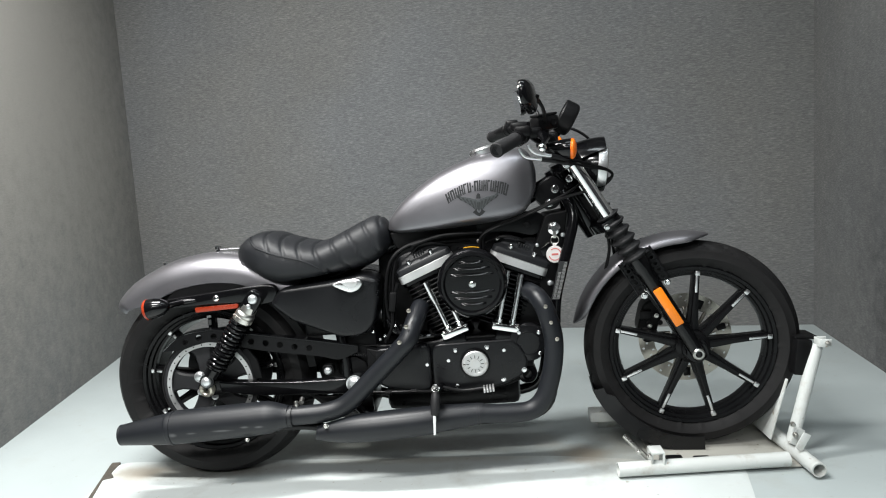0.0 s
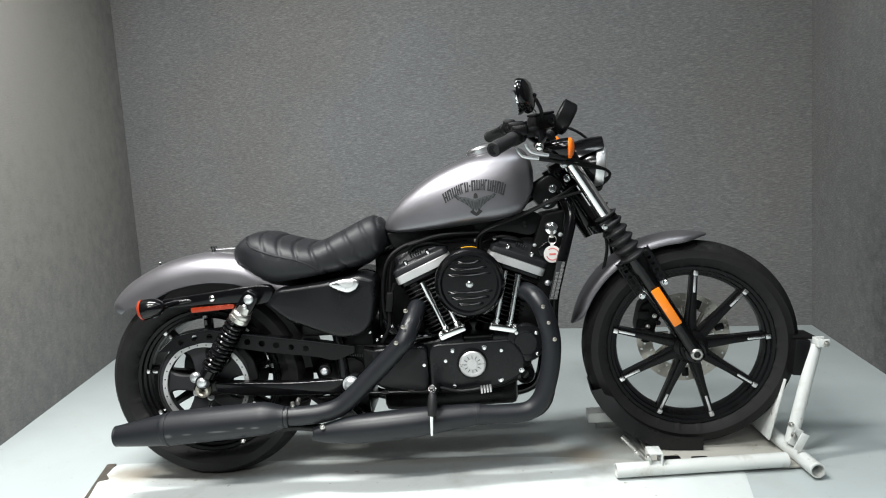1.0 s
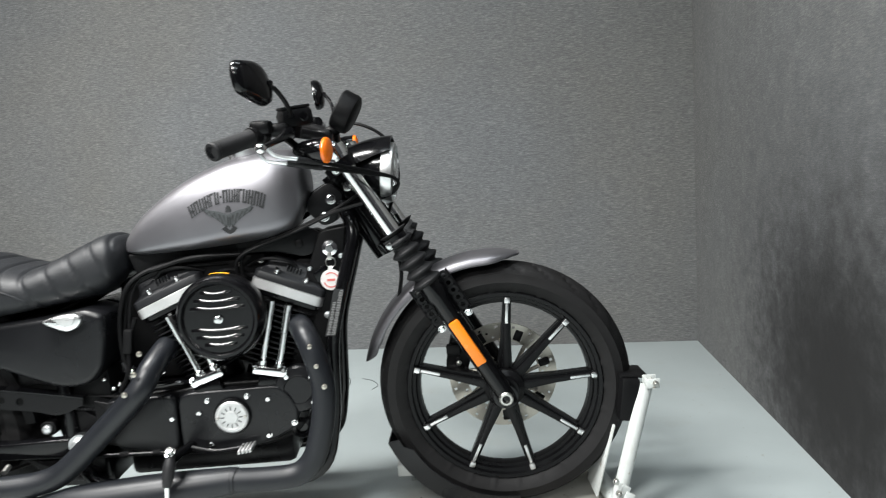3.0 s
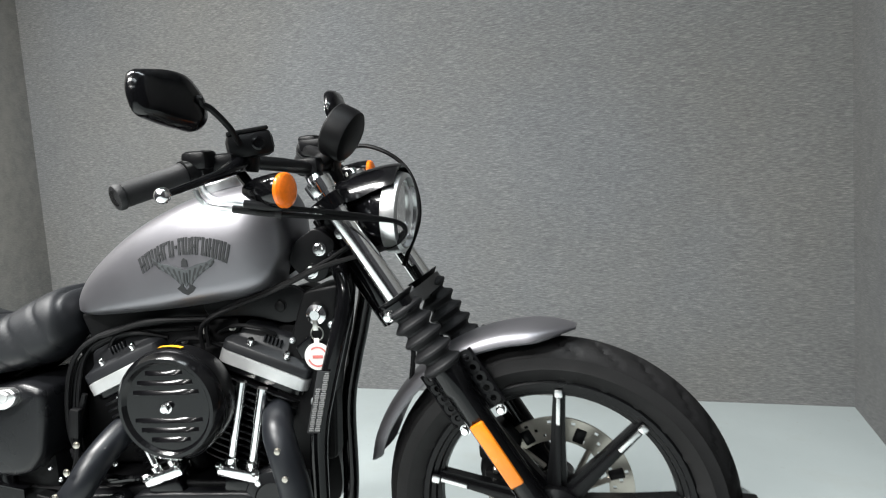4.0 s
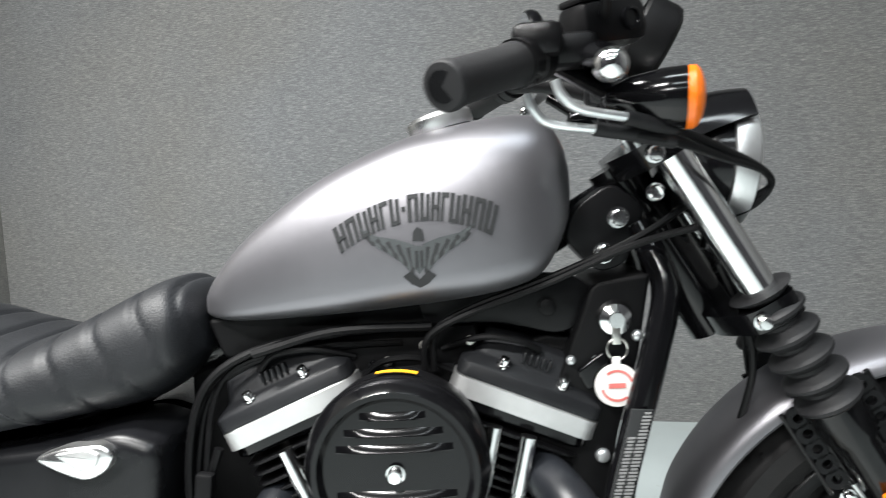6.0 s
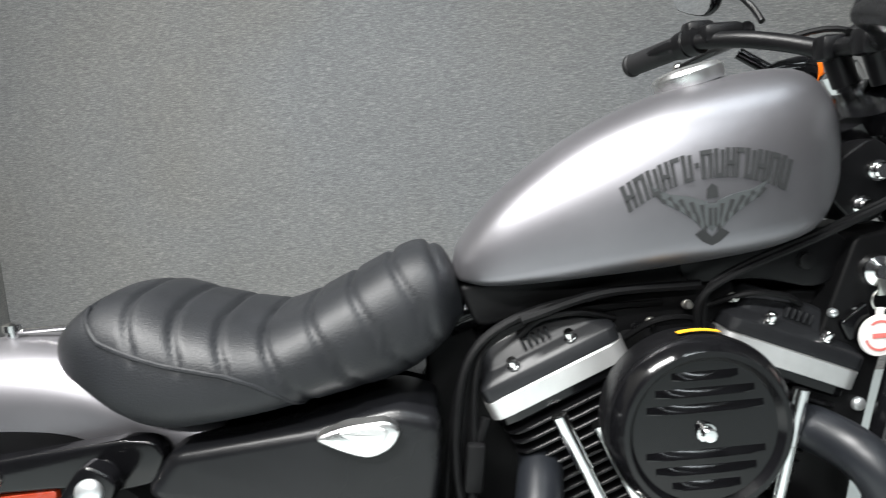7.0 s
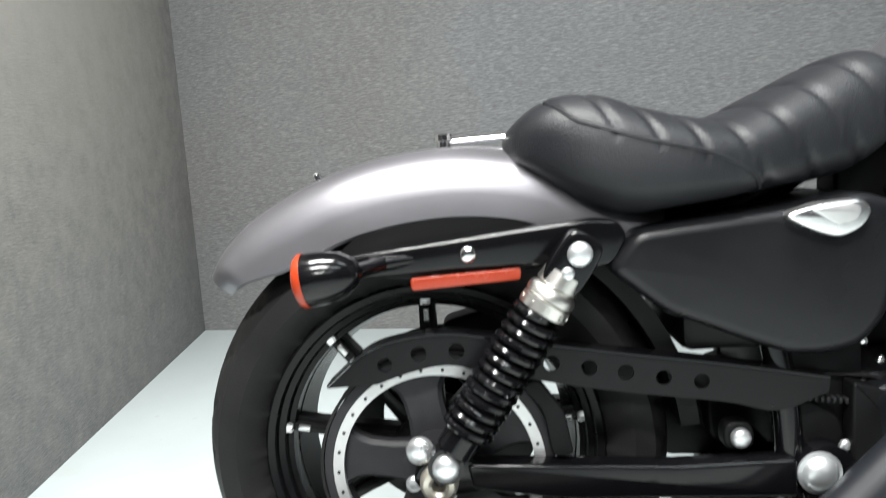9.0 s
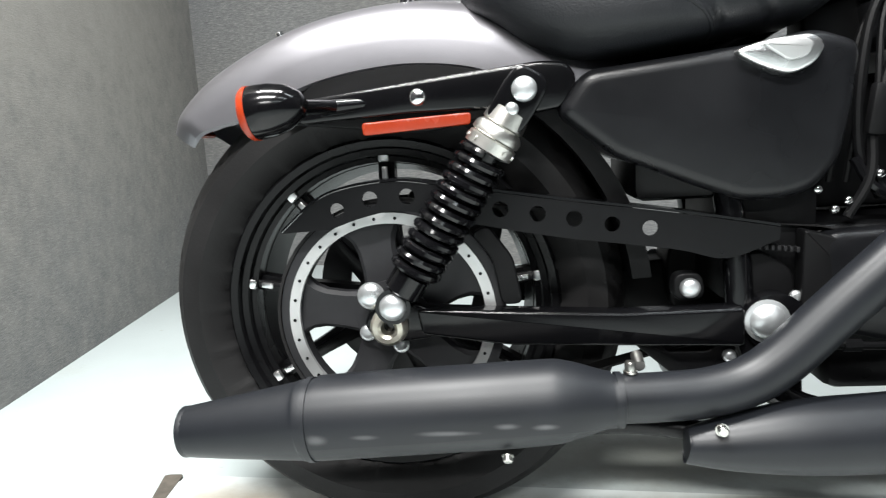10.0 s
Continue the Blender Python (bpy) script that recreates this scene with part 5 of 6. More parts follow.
# round cover at the front of the case
bm = bmesh.new()
GM = Matrix.Translation((0.238, -0.09, 0.395)) @ Y_AXIS
lathe(bm, [(0.060, 0), (0.060, 0.020), (0.055, 0.026), (0.042, 0.028), (0.036, 0.030), (0.034, 0.027), (0, 0.027)], GM, 40)
gen = part("generator_cover", bm, BLACK_COVER, case, "round black generator cover")
bm = bmesh.new()
for x, z in ((0.212, 0.430), (0.272, 0.427), (0.273, 0.362)):
    nut(bm, (x, -0.112, z), 0.0065, 0.010)
pieces("cover_screw", bm, CHROME, gen)
bm = bmesh.new()
lathe(bm, [(0.030, 0), (0.030, 0.06), (0.026, 0.066), (0.016, 0.068), (0.012, 0.06), (0, 0.06)], Matrix.Translation((0.235, -0.03, 0.290)) @ Y_AXIS, 28)
part("oil_filter", bm, BLACK_GLOSS, case)

# ---- air cleaner ----
AM = Matrix.Translation((0.080, -0.128, 0.598)) @ Y_AXIS
bm = bmesh.new()
lathe(bm, [(0.070, -0.07), (0.090, -0.04), (0.100, -0.02), (0.102, 0.0), (0.104, 0.030), (0.101, 0.036), (0.094, 0.037)], AM, 64)
air = part("air_cleaner", bm, BLACK_SATIN, bike, "round black slotted air cleaner")
bm = bmesh.new()
lathe(bm, [(0.1045, 0.026), (0.101, 0.040), (0.092, 0.051), (0.086, 0.051), (0.080, 0.043), (0.0, 0.043)], AM, 64)
part("cover_ring", bm, BLACK_GLOSS, air, "gloss black cover ring")
for z, hl in ((0.064, 0.036), (0.046, 0.054), (0.028, 0.064), (-0.024, 0.066), (-0.042, 0.056), (-0.060, 0.038)):
    bm = bmesh.new()
    rings = []
    for k in range(13):
        t = -1 + k / 6
        e = math.sqrt(max(0.02, 1 - t * t))
        c = AM @ Vector((hl * t, z, 0.043))
        rings.append([c + Vector((0, q * e, h)) for q, h in ((0.002, 0.0050), (0.0, 0.0046), (-0.0062, -0.0022), (-0.0064, -0.0030), (-0.0050, -0.0040), (0.002, -0.0044))])
    ring_faces(bm, rings)
    part("louvre", bm, BLACK_GLOSS, air)
bm = bmesh.new()
nut(bm, AM @ Vector((0, 0, 0.044)), 0.0085, 0.012)
part("cover_bolt", bm, CHROME, air, "chrome centre bolt")
bm = bmesh.new()
pts = [AM @ Vector((0.1065 * math.cos(a), 0.1065 * math.sin(a), 0.018)) for a in [radians(75 + 1.8 * i) for i in range(15)]]
ring_faces(bm, [[p + Vector((0, -0.004, 0)), p + Vector((0, 0.004, 0)), p + Vector((0, 0.004, 0.001)), p + Vector((0, -0.004, 0.001))] for p in pts])
part("warning_sticker", bm, YELLOW, air, "small yellow sticker")
bm = bmesh.new()
rod(bm, (0.08, -0.02, 0.600), (0.08, -0.08, 0.600), 0.045, 24)
pipe(bm, [(0.03, -0.02, 0.66), (0.08, -0.02, 0.64), (0.13, -0.02, 0.66)], 0.03, 14)
part("intake", bm, BLACK_SATIN, bike)

# ---- exhaust ----
bm = bmesh.new()
pipe(bm, [(-0.075, -0.02, 0.530), (-0.088, -0.08, 0.515), (-0.105, -0.14, 0.480), (-0.124, -0.168, 0.440), (-0.165, -0.172, 0.398), (-0.24, -0.175, 0.328), (-0.300, -0.180, 0.273), (-0.340, -0.183, 0.248), (-0.385, -0.187, 0.237), (-0.44, -0.191, 0.2345), (-0.50, -0.195, 0.2345)], 0.0285, 24, 6)
rear_pipe = part("rear_exhaust_pipe", bm, EXHAUST, bike, "satin black rear exhaust pipe with heat shield")
bm = bmesh.new()
pipe(bm, [(0.236, -0.05, 0.550), (0.256, -0.10, 0.549), (0.275, -0.146, 0.537), (0.292, -0.166, 0.502), (0.309, -0.172, 0.430), (0.307, -0.175, 0.364), (0.293, -0.178, 0.297), (0.270, -0.180, 0.239), (0.230, -0.182, 0.207), (0.16, -0.185, 0.203), (0.07, -0.190, 0.208)], 0.0285, 24, 6)
front_pipe = part("front_exhaust_pipe", bm, EXHAUST, bike, "satin black front exhaust pipe with heat shield")
for pp, spots in ((rear_pipe, ((-0.114, -0.170, 0.529), (-0.123, -0.192, 0.486), (-0.146, -0.201, 0.442))), (front_pipe, ((0.289, -0.188, 0.520), (0.302, -0.196, 0.474), (0.316, -0.199, 0.424)))):
    bm = bmesh.new()
    for c in spots:
        nut(bm, c, 0.0055, 0.004, n=14)
    pieces("shield_clip", bm, ROTOR, pp, "dull grey clip")
bm = bmesh.new()
MUF = [(-0.485, 0.2345, 0.0300), (-0.500, 0.2345, 0.0315), (-0.535, 0.2350, 0.0420), (-0.558, 0.2345, 0.0470), (-0.620, 0.2305, 0.0485), (-0.740, 0.2245, 0.0490), (-0.846, 0.2190, 0.0490), (-0.866, 0.2175, 0.0470), (-0.930, 0.2120, 0.0400), (-1.000, 0.2065, 0.0320), (-1.006, 0.2062, 0.0305)]
pipe(bm, [(x, -0.20, z, r) for x, z, r in MUF], 0, 32, 6)
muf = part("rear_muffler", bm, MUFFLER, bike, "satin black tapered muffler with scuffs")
bm = bmesh.new()
lathe(bm, [(0.0262, 0), (0.0268, 0.002), (0.0268, 0.008), (0.0245, 0.009), (0.0235, 0.002)], Matrix.Translation((-1.002, -0.20, 0.2065)) @ turn_to((-1, 0, -0.08)) @ Matrix.Scale(1.17, 4), 28, loop=True)
rod(bm, (-0.99, -0.20, 0.2072), (-1.009, -0.20, 0.2057), 0.028, 24)
part("muffler_tip", bm, EXHAUST, muf)
bm = bmesh.new()
rings = []
for x in [-0.495 - 0.345 * i / 40 for i in range(41)]:
    z, r = (float(np.interp(-x, [-q[0] for q in MUF], [q[k] for q in MUF])) for k in (1, 2))
    low = -math.asin(min(0.9, (z - float(np.interp(-x, [0.487, 0.557, 0.84], [0.214, 0.218, 0.203]))) / r))
    us = [low + (math.pi - 2 * low) * k / 24 for k in range(25)]
    rings.append([Vector((x, -0.20 - q * math.cos(u), z + q * math.sin(u))) for q, way in ((r + 0.0030, us), (r - 0.001, us[::-1])) for u in way])
ring_faces(bm, rings)
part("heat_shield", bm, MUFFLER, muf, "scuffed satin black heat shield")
bm = bmesh.new()
pipe(bm, [(0.085, -0.190, 0.208, 0.0305), (0.07, -0.190, 0.208, 0.0315), (-0.02, -0.192, 0.202, 0.038), (-0.10, -0.195, 0.196, 0.043), (-0.20, -0.197, 0.190, 0.0440), (-0.29, -0.198, 0.186, 0.0415), (-0.36, -0.199, 0.181, 0.0320), (-0.405, -0.20, 0.179, 0.0225), (-0.412, -0.20, 0.179, 0.0200)], 0, 32, 6)
muf2 = part("front_muffler", bm, EXHAUST, bike, "satin black tapered front muffler")
bm = bmesh.new()
nut(bm, (-0.616, -0.232, 0.185), 0.0055, 0.008, (0, -0.7, -0.7))
rod(bm, (-0.46, -0.16, 0.275), (-0.46, -0.18, 0.268), 0.007)
nut(bm, (-0.380, -0.222, 0.208), 0.006, 0.009)
nut(bm, (-0.472, -0.19, 0.264), 0.0065, 0.014, (0, 0, 1))
pieces("hanger_bolt", bm, STEEL, muf)
bm = bmesh.new()
pipe(bm, [(-0.62, -0.17, 0.182), (-0.50, -0.16, 0.190), (-0.42, -0.17, 0.188), (-0.34, -0.18, 0.172)], 0.013, 12)
part("crossover_pipe", bm, BLACK_SATIN, muf)

for muffler_of, c, way, r in ((muf, (-0.487, -0.197, 0.2345), (1, 0.03, 0), 0.0322), (muf2, (0.072, -0.190, 0.2078), (1, 0.02, 0.02), 0.0322), (muf, (-0.848, -0.20, 0.2189), (1, 0, 0.05), 0.0505)):
    bm = bmesh.new()
    lathe(bm, [(r - 0.002, -0.004), (r, -0.0035), (r, 0.0035), (r - 0.002, 0.004)], Matrix.Translation(c) @ turn_to(way), 32, loop=True)
    part("joint_ring", bm, EXHAUST, muffler_of)

# ---- foot peg, brake pedal ----
bm = bmesh.new()
pipe(bm, [(-0.03, -0.10, 0.275), (-0.045, -0.18, 0.280), (-0.048, -0.23, 0.283)], 0.012, 12)
pegb = part("foot_peg_mount", bm, BLACK_GLOSS, bike)
bm = bmesh.new()
pipe(bm, [(-0.048, -0.225, 0.295, 0.010), (-0.049, -0.235, 0.275, 0.014), (-0.052, -0.245, 0.250, 0.013), (-0.055, -0.248, 0.232, 0.010)], 0, 14)
part("foot_peg", bm, RUBBER_SOFT, pegb, "folded black rubber foot peg")
bm = bmesh.new()
rod(bm, (-0.054, -0.250, 0.240), (-0.057, -0.255, 0.176), 0.006, 12, 0.004)
nut(bm, (-0.048, -0.225, 0.303), 0.010, 0.012, (0, -0.5, 0.8))
pieces("peg_feeler", bm, CHROME, pegb)
bm = bmesh.new()
pipe(bm, [(-0.03, -0.14, 0.278), (0.03, -0.145, 0.266), (0.10, -0.15, 0.272)], 0.006, 10)
part("brake_pedal", bm, BLACK_SATIN, bike, "black brake pedal arm")
bm = bmesh.new()
for k in range(4):
    box(bm, (0.096 + 0.009 * k, -0.158, 0.272 + 0.001 * k), (0.006, 0.05, 0.010), None, 0.002)
pieces("pedal_pad", bm, ALU_SATIN, bike, "ribbed bright pedal pad")
bm = bmesh.new()
rod(bm, (-0.27, -0.12, 0.268), (0.02, -0.13, 0.262), 0.005, 10)
for x in (-0.20, -0.12, -0.05):
    rod(bm, (x - 0.01, -0.123, 0.267), (x + 0.01, -0.123, 0.267), 0.008, 8)
part("brake_rod", bm, BLACK_SATIN, bike)

# inner rear fender, battery tray and transmission hump
bm = bmesh.new()
rings = []
for i in range(15):
    a = radians(6 + 74 * i / 14)
    d = Vector((math.cos(a), 0, math.sin(a)))
    rings.append([RW + d * 0.322 + Vector((-0.008, y, 0)) for y in (-0.085, 0.085)] + [RW + d * 0.338 + Vector((0, y, 0)) for y in (0.085, -0.085)])
ring_faces(bm, rings)
part("inner_fender", bm, BLACK_PLASTIC, bike, "black inner rear fender")
bm = bmesh.new()
box(bm, (-0.355, 0.0, 0.52), (0.19, 0.20, 0.14), None, 0.015)
box(bm, (-0.285, 0.0, 0.40), (0.12, 0.19, 0.17), None, 0.02)
part("battery_tray", bm, BLACK_PLASTIC, bike, "black battery tray and gearbox hump")
bm = bmesh.new()
slab(bm, rounded([(-0.345, 0.375), (-0.300, 0.385), (-0.262, 0.36), (-0.255, 0.30), (-0.29, 0.262), (-0.325, 0.285)], 0.015), -0.105, -0.08, 0.004)
slab(bm, rounded([(-0.404, 0.360), (-0.368, 0.360), (-0.366, 0.325), (-0.404, 0.325)], 0.014), -0.106, -0.085, 0.003)
pieces("pivot_plate", bm, BLACK_PLASTIC, bike, "black swingarm pivot plate")

bm = bmesh.new()
slab(bm, rounded([(-0.46, 0.278), (-0.425, 0.285), (-0.415, 0.262), (-0.36, 0.262), (-0.345, 0.285), (-0.255, 0.285), (-0.25, 0.20), (-0.33, 0.205), (-0.40, 0.225)], 0.008), -0.112, -0.098, 0.003)
part("muffler_bracket", bm, BLACK_SATIN, bike, "black muffler support bracket")
bm = bmesh.new()
slab(bm, rounded([(-0.385, 0.36), (-0.37, 0.39), (-0.28, 0.41), (-0.25, 0.30), (-0.30, 0.27), (-0.38, 0.28)], 0.02), 0.02, 0.09, 0.006)
slab(bm, rounded([(-0.46, 0.325), (-0.43, 0.345), (-0.37, 0.35), (-0.26, 0.35), (-0.25, 0.24), (-0.44, 0.25)], 0.015), 0.05, 0.12, 0.006)
part("gearbox_tail", bm, BLACK_PLASTIC, bike, "black gearbox housing")
bm = bmesh.new()
box(bm, (-0.32, 0.0, 0.215), (0.14, 0.16, 0.08), None, 0.012)
part("rear_crossmember", bm, BLACK_SATIN, bike)

bm = bmesh.new()
slab(bm, rounded([(-0.258, 0.411), (-0.195, 0.393), (-0.13, 0.40), (-0.13, 0.27), (-0.258, 0.30)], 0.006), -0.124, -0.10, 0.004)
part("sprocket_cover", bm, BLACK_PLASTIC, bike, "black sprocket cover")
bm = bmesh.new()
for k in range(8):
    box(bm, (-0.312 + 0.0072 * k, -0.112, 0.392 - 0.0009 * k), (0.0040, 0.012, 0.0065), None, 0.001)
pieces("belt_tooth", bm, RUBBER_SOFT, bike)

# ---- hoses and cables ----
def cable(pts, r, mat, name="cable", steer=False, label=""):
    bm = bmesh.new()
    pipe(bm, pts, r, 8, 6)
    return part(name, steered(bm) if steer else bm, mat, bike, label)


cable([(-0.15, -0.07, 0.44), (-0.185, -0.09, 0.50), (-0.185, -0.09, 0.60), (-0.16, -0.08, 0.68), (-0.09, -0.07, 0.72), (0.02, -0.06, 0.735)], 0.0055, BLACK_PLASTIC, "loom", label="braided black wiring loom")
cable([(-0.10, -0.08, 0.715), (0.0, -0.075, 0.738), (0.12, -0.07, 0.738)], 0.006, BLACK_PLASTIC, "wire")
cable([(0.11, -0.08, 0.68), (0.115, -0.085, 0.725), (0.16, -0.085, 0.752), (0.26, -0.08, 0.785), (0.36, -0.085, 0.825), (0.44, -0.09, 0.845)], 0.0045, BLACK_PLASTIC, "throttle_cable")
cable([(0.12, -0.075, 0.685), (0.125, -0.08, 0.733), (0.17, -0.08, 0.760), (0.27, -0.075, 0.793), (0.37, -0.08, 0.835), (0.43, -0.07, 0.87)], 0.0045, BLACK_PLASTIC, "throttle_cable")
cable([(-0.20, -0.10, 0.42), (-0.175, -0.10, 0.47), (-0.17, -0.09, 0.54), (-0.15, -0.085, 0.60)], 0.006, BLACK_PLASTIC, "wire")
for k in range(3):
    cable([(-0.205 + 0.016 * k, -0.060 - 0.01 * k, 0.46), (-0.195 + 0.014 * k, -0.075 - 0.008 * k, 0.56), (-0.170 + 0.012 * k, -0.070, 0.655 + 0.012 * k), (-0.10 + 0.02 * k, -0.06, 0.702 + 0.006 * k), (0.0 + 0.04 * k, -0.05, 0.715)], 0.0042, BLACK_PLASTIC, "wire")
for k in range(3):
    cable([(-0.19 + 0.02 * k, -0.09, 0.49 - 0.01 * k), (-0.165 + 0.02 * k, -0.10, 0.450 - 0.01 * k), (-0.10 + 0.02 * k, -0.10, 0.432), (-0.05 + 0.01 * k, -0.08, 0.425)], 0.0065, BLACK_GLOSS, "oil_hose")
bm = bmesh.new()
for x, z in ((-0.165, 0.47), (-0.20, 0.44), (-0.09, 0.462), (-0.215, 0.43), (-0.235, 0.455)):
    dome(bm, (x, -0.10, z), 0.0055, 0.006)
pieces("hose_fitting", bm, CHROME, bike)
bm = bmesh.new()
box(bm, (-0.168, -0.098, 0.545), (0.022, 0.016, 0.060), pose(0, 0, 0, 0, 8, 0).to_3x3(), 0.004)
part("connector", bm, BLACK_PLASTIC, bike)

# printed label on the down tube: rows of plain bars on a thin plate
bm = bmesh.new()
slab(bm, [(0.347, 0.640), (0.371, 0.638), (0.340, 0.523), (0.316, 0.524)], -0.1135, -0.1105, 0.0005)
label = part("frame_label", bm, DECAL, bike, "printed dark frame label with grey rows")
bm = bmesh.new()
for k in range(27):
    z = 0.635 - 0.0041 * k
    x = 0.3595 - 0.268 * (0.635 - z)
    box(bm, (x + 0.0055, -0.1142, z), (0.010 if k % 4 else 0.007, 0.001, 0.0022))
    if k > 6:
        box(bm, (x - 0.0062, -0.1142, z), (0.0085 if k % 3 else 0.006, 0.001, 0.0022))
part("label_print", bm, GREY_LABEL, label)
# black electrical panel between the front cylinder and the down tubes
bm = bmesh.new()
slab(bm, rounded([(0.215, 0.43), (0.245, 0.60), (0.285, 0.70), (0.315, 0.78), (0.385, 0.79), (0.368, 0.69), (0.342, 0.60), (0.320, 0.50), (0.308, 0.43)], 0.01), -0.066, 0.060, 0.005)
panel_box = part("electrical_panel", bm, BLACK_PLASTIC, bike, "black plastic electrical panel")
bm = bmesh.new()
for x, z, r in ((0.318, 0.685, 0.008), (0.314, 0.663, 0.007), (0.286, 0.688, 0.006), (0.320, 0.568, 0.009), (0.366, 0.715, 0.007)):
    dome(bm, (x, -0.0655, z), r, 0.008)
pieces("panel_bolt", bm, ZINC, panel_box)
bm = bmesh.new()
slab(bm, rounded([(0.292, 0.676), (0.326, 0.700), (0.334, 0.668), (0.304, 0.650)], 0.006), -0.074, -0.060, 0.003)
part("connector", bm, BLACK_GLOSS, panel_box)

# ---- handlebar and controls ----
bm = bmesh.new()
HALF = [(0.020, 1.013, 0.352), (0.060, 1.013, 0.350), (0.110, 1.030, 0.315), (0.160, 1.044, 0.265)]
NEAR = [(0.020, 1.013, 0.352), (0.060, 1.012, 0.350), (0.115, 1.024, 0.315), (0.172, 1.033, 0.265), (0.273, 1.020, 0.237), (0.377, 0.995, 0.193)]
BAR = [(x, -y, z) for y, z, x in NEAR[::-1]] + [(x, y, z) for y, z, x in HALF] + [(0.207, 0.235, 1.047), (0.152, 0.345, 1.026)]
pipe(bm, BAR, 0.0125, 14, 8)
bar = part("handlebar", steered(bm), BLACK_SATIN, bike, "black drag-style handlebar")
for y in (-0.045, 0.045):
    bm = bmesh.new()
    rod(bm, (0.368, y, 0.965), (0.352, y, 1.010), 0.017, 16)
    box(bm, (0.350, y, 1.014), (0.044, 0.034, 0.034), None, 0.008)
    part("riser", steered(bm), BLACK_SATIN, bar)
for s in (-1, 1):
    g0, g1 = Vector((0.193, s * 0.377, 0.995)), Vector((0.245, s * 0.283, 1.019))
    if s > 0:
        g0, g1 = Vector((0.154, 0.343, 1.026)), Vector((0.212, 0.243, 1.046))
    d = (g1 - g0).normalized()
    L3 = (g1 - g0).length
    bm = bmesh.new()
    mg = Matrix.Translation(g0) @ turn_to(d)
    lathe(bm, [(0, 0), (0.018, 0.001), (0.020, 0.004), (0.020, 0.010), (0.0185, 0.012), (0.0185, L3 - 0.010), (0.020, L3 - 0.007), (0.020, L3), (0.013, L3 + 0.001)], mg, 24)
    part("grip", steered(bm), RUBBER_SOFT, bar, "black rubber grip")
    bm = bmesh.new()
    lathe(bm, [(0.012, L3), (0.022, L3 + 0.001), (0.023, L3 + 0.018), (0.021, L3 + 0.020), (0.023, L3 + 0.022), (0.023, L3 + 0.040), (0.013, L3 + 0.044)], mg, 24)
    box(bm, mg @ Vector((0, 0, L3 + 0.022)) + Vector((0.010, 0, 0.016)), (0.044, 0.040, 0.030), None, 0.008)
    part("switch_housing", steered(bm), BLACK_SATIN, bar, "black switch housing")
    bm = bmesh.new()
    ctl = mg @ Vector((0, 0, L3 + 0.055))
    pivot = ctl + Vector((0.045, s * 0.006, -0.004))
    end = Vector((-0.006, -0.186, -0.031)) if s < 0 else Vector((-0.038, 0.161, -0.034))
    rings = []
    for q, wide, tall, bow in ((-0.16, 0.013, 0.014, 0.0), (0.0, 0.0165, 0.015, 0.0), (0.14, 0.0165, 0.0115, 0.006), (0.32, 0.0125, 0.0085, 0.010), (0.55, 0.0090, 0.0062, 0.008), (0.80, 0.0075, 0.0056, 0.004), (0.97, 0.0055, 0.0050, 0.0)):
        c = pivot + end * q + Vector((bow, 0, 0))
        rings.append([c + Vector((wide * math.cos(u), 0, tall * math.sin(u))) for u in [2 * math.pi * k / 14 for k in range(14)]])
    ring_faces(bm, rings)
    lever = part("brake_lever" if s < 0 else "clutch_lever", steered(bm), BLACK_GLOSS, bar, "gloss black hand lever")
    bm = bmesh.new()
    lathe(bm, [(0.0115 * math.sin(math.pi * k / 10), -0.0115 * math.cos(math.pi * k / 10)) for k in range(11)], Matrix.Translation(pivot + end), 16)
    part("lever_ball", steered(bm), CHROME, lever)
    bm = bmesh.new()
    box(bm, ctl + Vector((0.018, 0, 0.002)), (0.060, 0.046, 0.030), None, 0.009)
    RT = Matrix.Rotation(radians(32), 3, "Z") @ Matrix.Rotation(radians(-6), 3, "Y")
    RC = Vector((0.327, -0.213, 1.058))
    if s < 0:
        box(bm, RC, (0.074, 0.050, 0.042), RT, 0.012)
        rod(bm, RC + Vector((-0.01, 0, -0.04)), RC, 0.018)
    part("lever_bracket", steered(bm), BLACK_SATIN, bar)
    if s < 0:
        bm = bmesh.new()
        box(bm, RC + RT @ Vector((0, 0, 0.0225)), (0.066, 0.043, 0.007), RT, 0.003)
        res = part("fluid_reservoir", steered(bm), BLACK_PLASTIC, bar, "black brake fluid reservoir lid")
        bm = bmesh.new()
        lathe(bm, [(0.011, 0), (0.011, 0.004), (0.008, 0.005), (0.007, 0.002), (0, 0.002)], Matrix.Translation(RC + RT @ Vector((0.012, -0.0255, 0.0))) @ Matrix.Rotation(radians(32), 4, "Z") @ Y_AXIS, 16)
        part("sight_glass", steered(bm), BLACK_GLOSS, res)
    # mirror
    base = Vector((0.327, -0.244, 1.060)) if s < 0 else Vector((0.329, 0.214, 1.072))
    head = Vector((0.280, s * 0.335, 1.127)) if s < 0 else Vector((0.262, s * 0.312, 1.140))
    bm = bmesh.new()
    pipe(bm, [tuple(base)] + [tuple(base.lerp(head, q) + Vector((0.010, 0, dz))) for q, dz in ((0.25, 0.010), (0.50, 0.020), (0.64, 0.018))] + [tuple(head + Vector((0.028, -s * 0.026, 0.002))), tuple(head + Vector((0.012, -s * 0.034, -0.004)))], 0.0052, 10)
    mirror = part("mirror_stem", steered(bm), BLACK_SATIN, bar, "black mirror stem")
    fwd = Vector((0.975, -0.18 if s < 0 else 0.16, 0.12)).normalized()
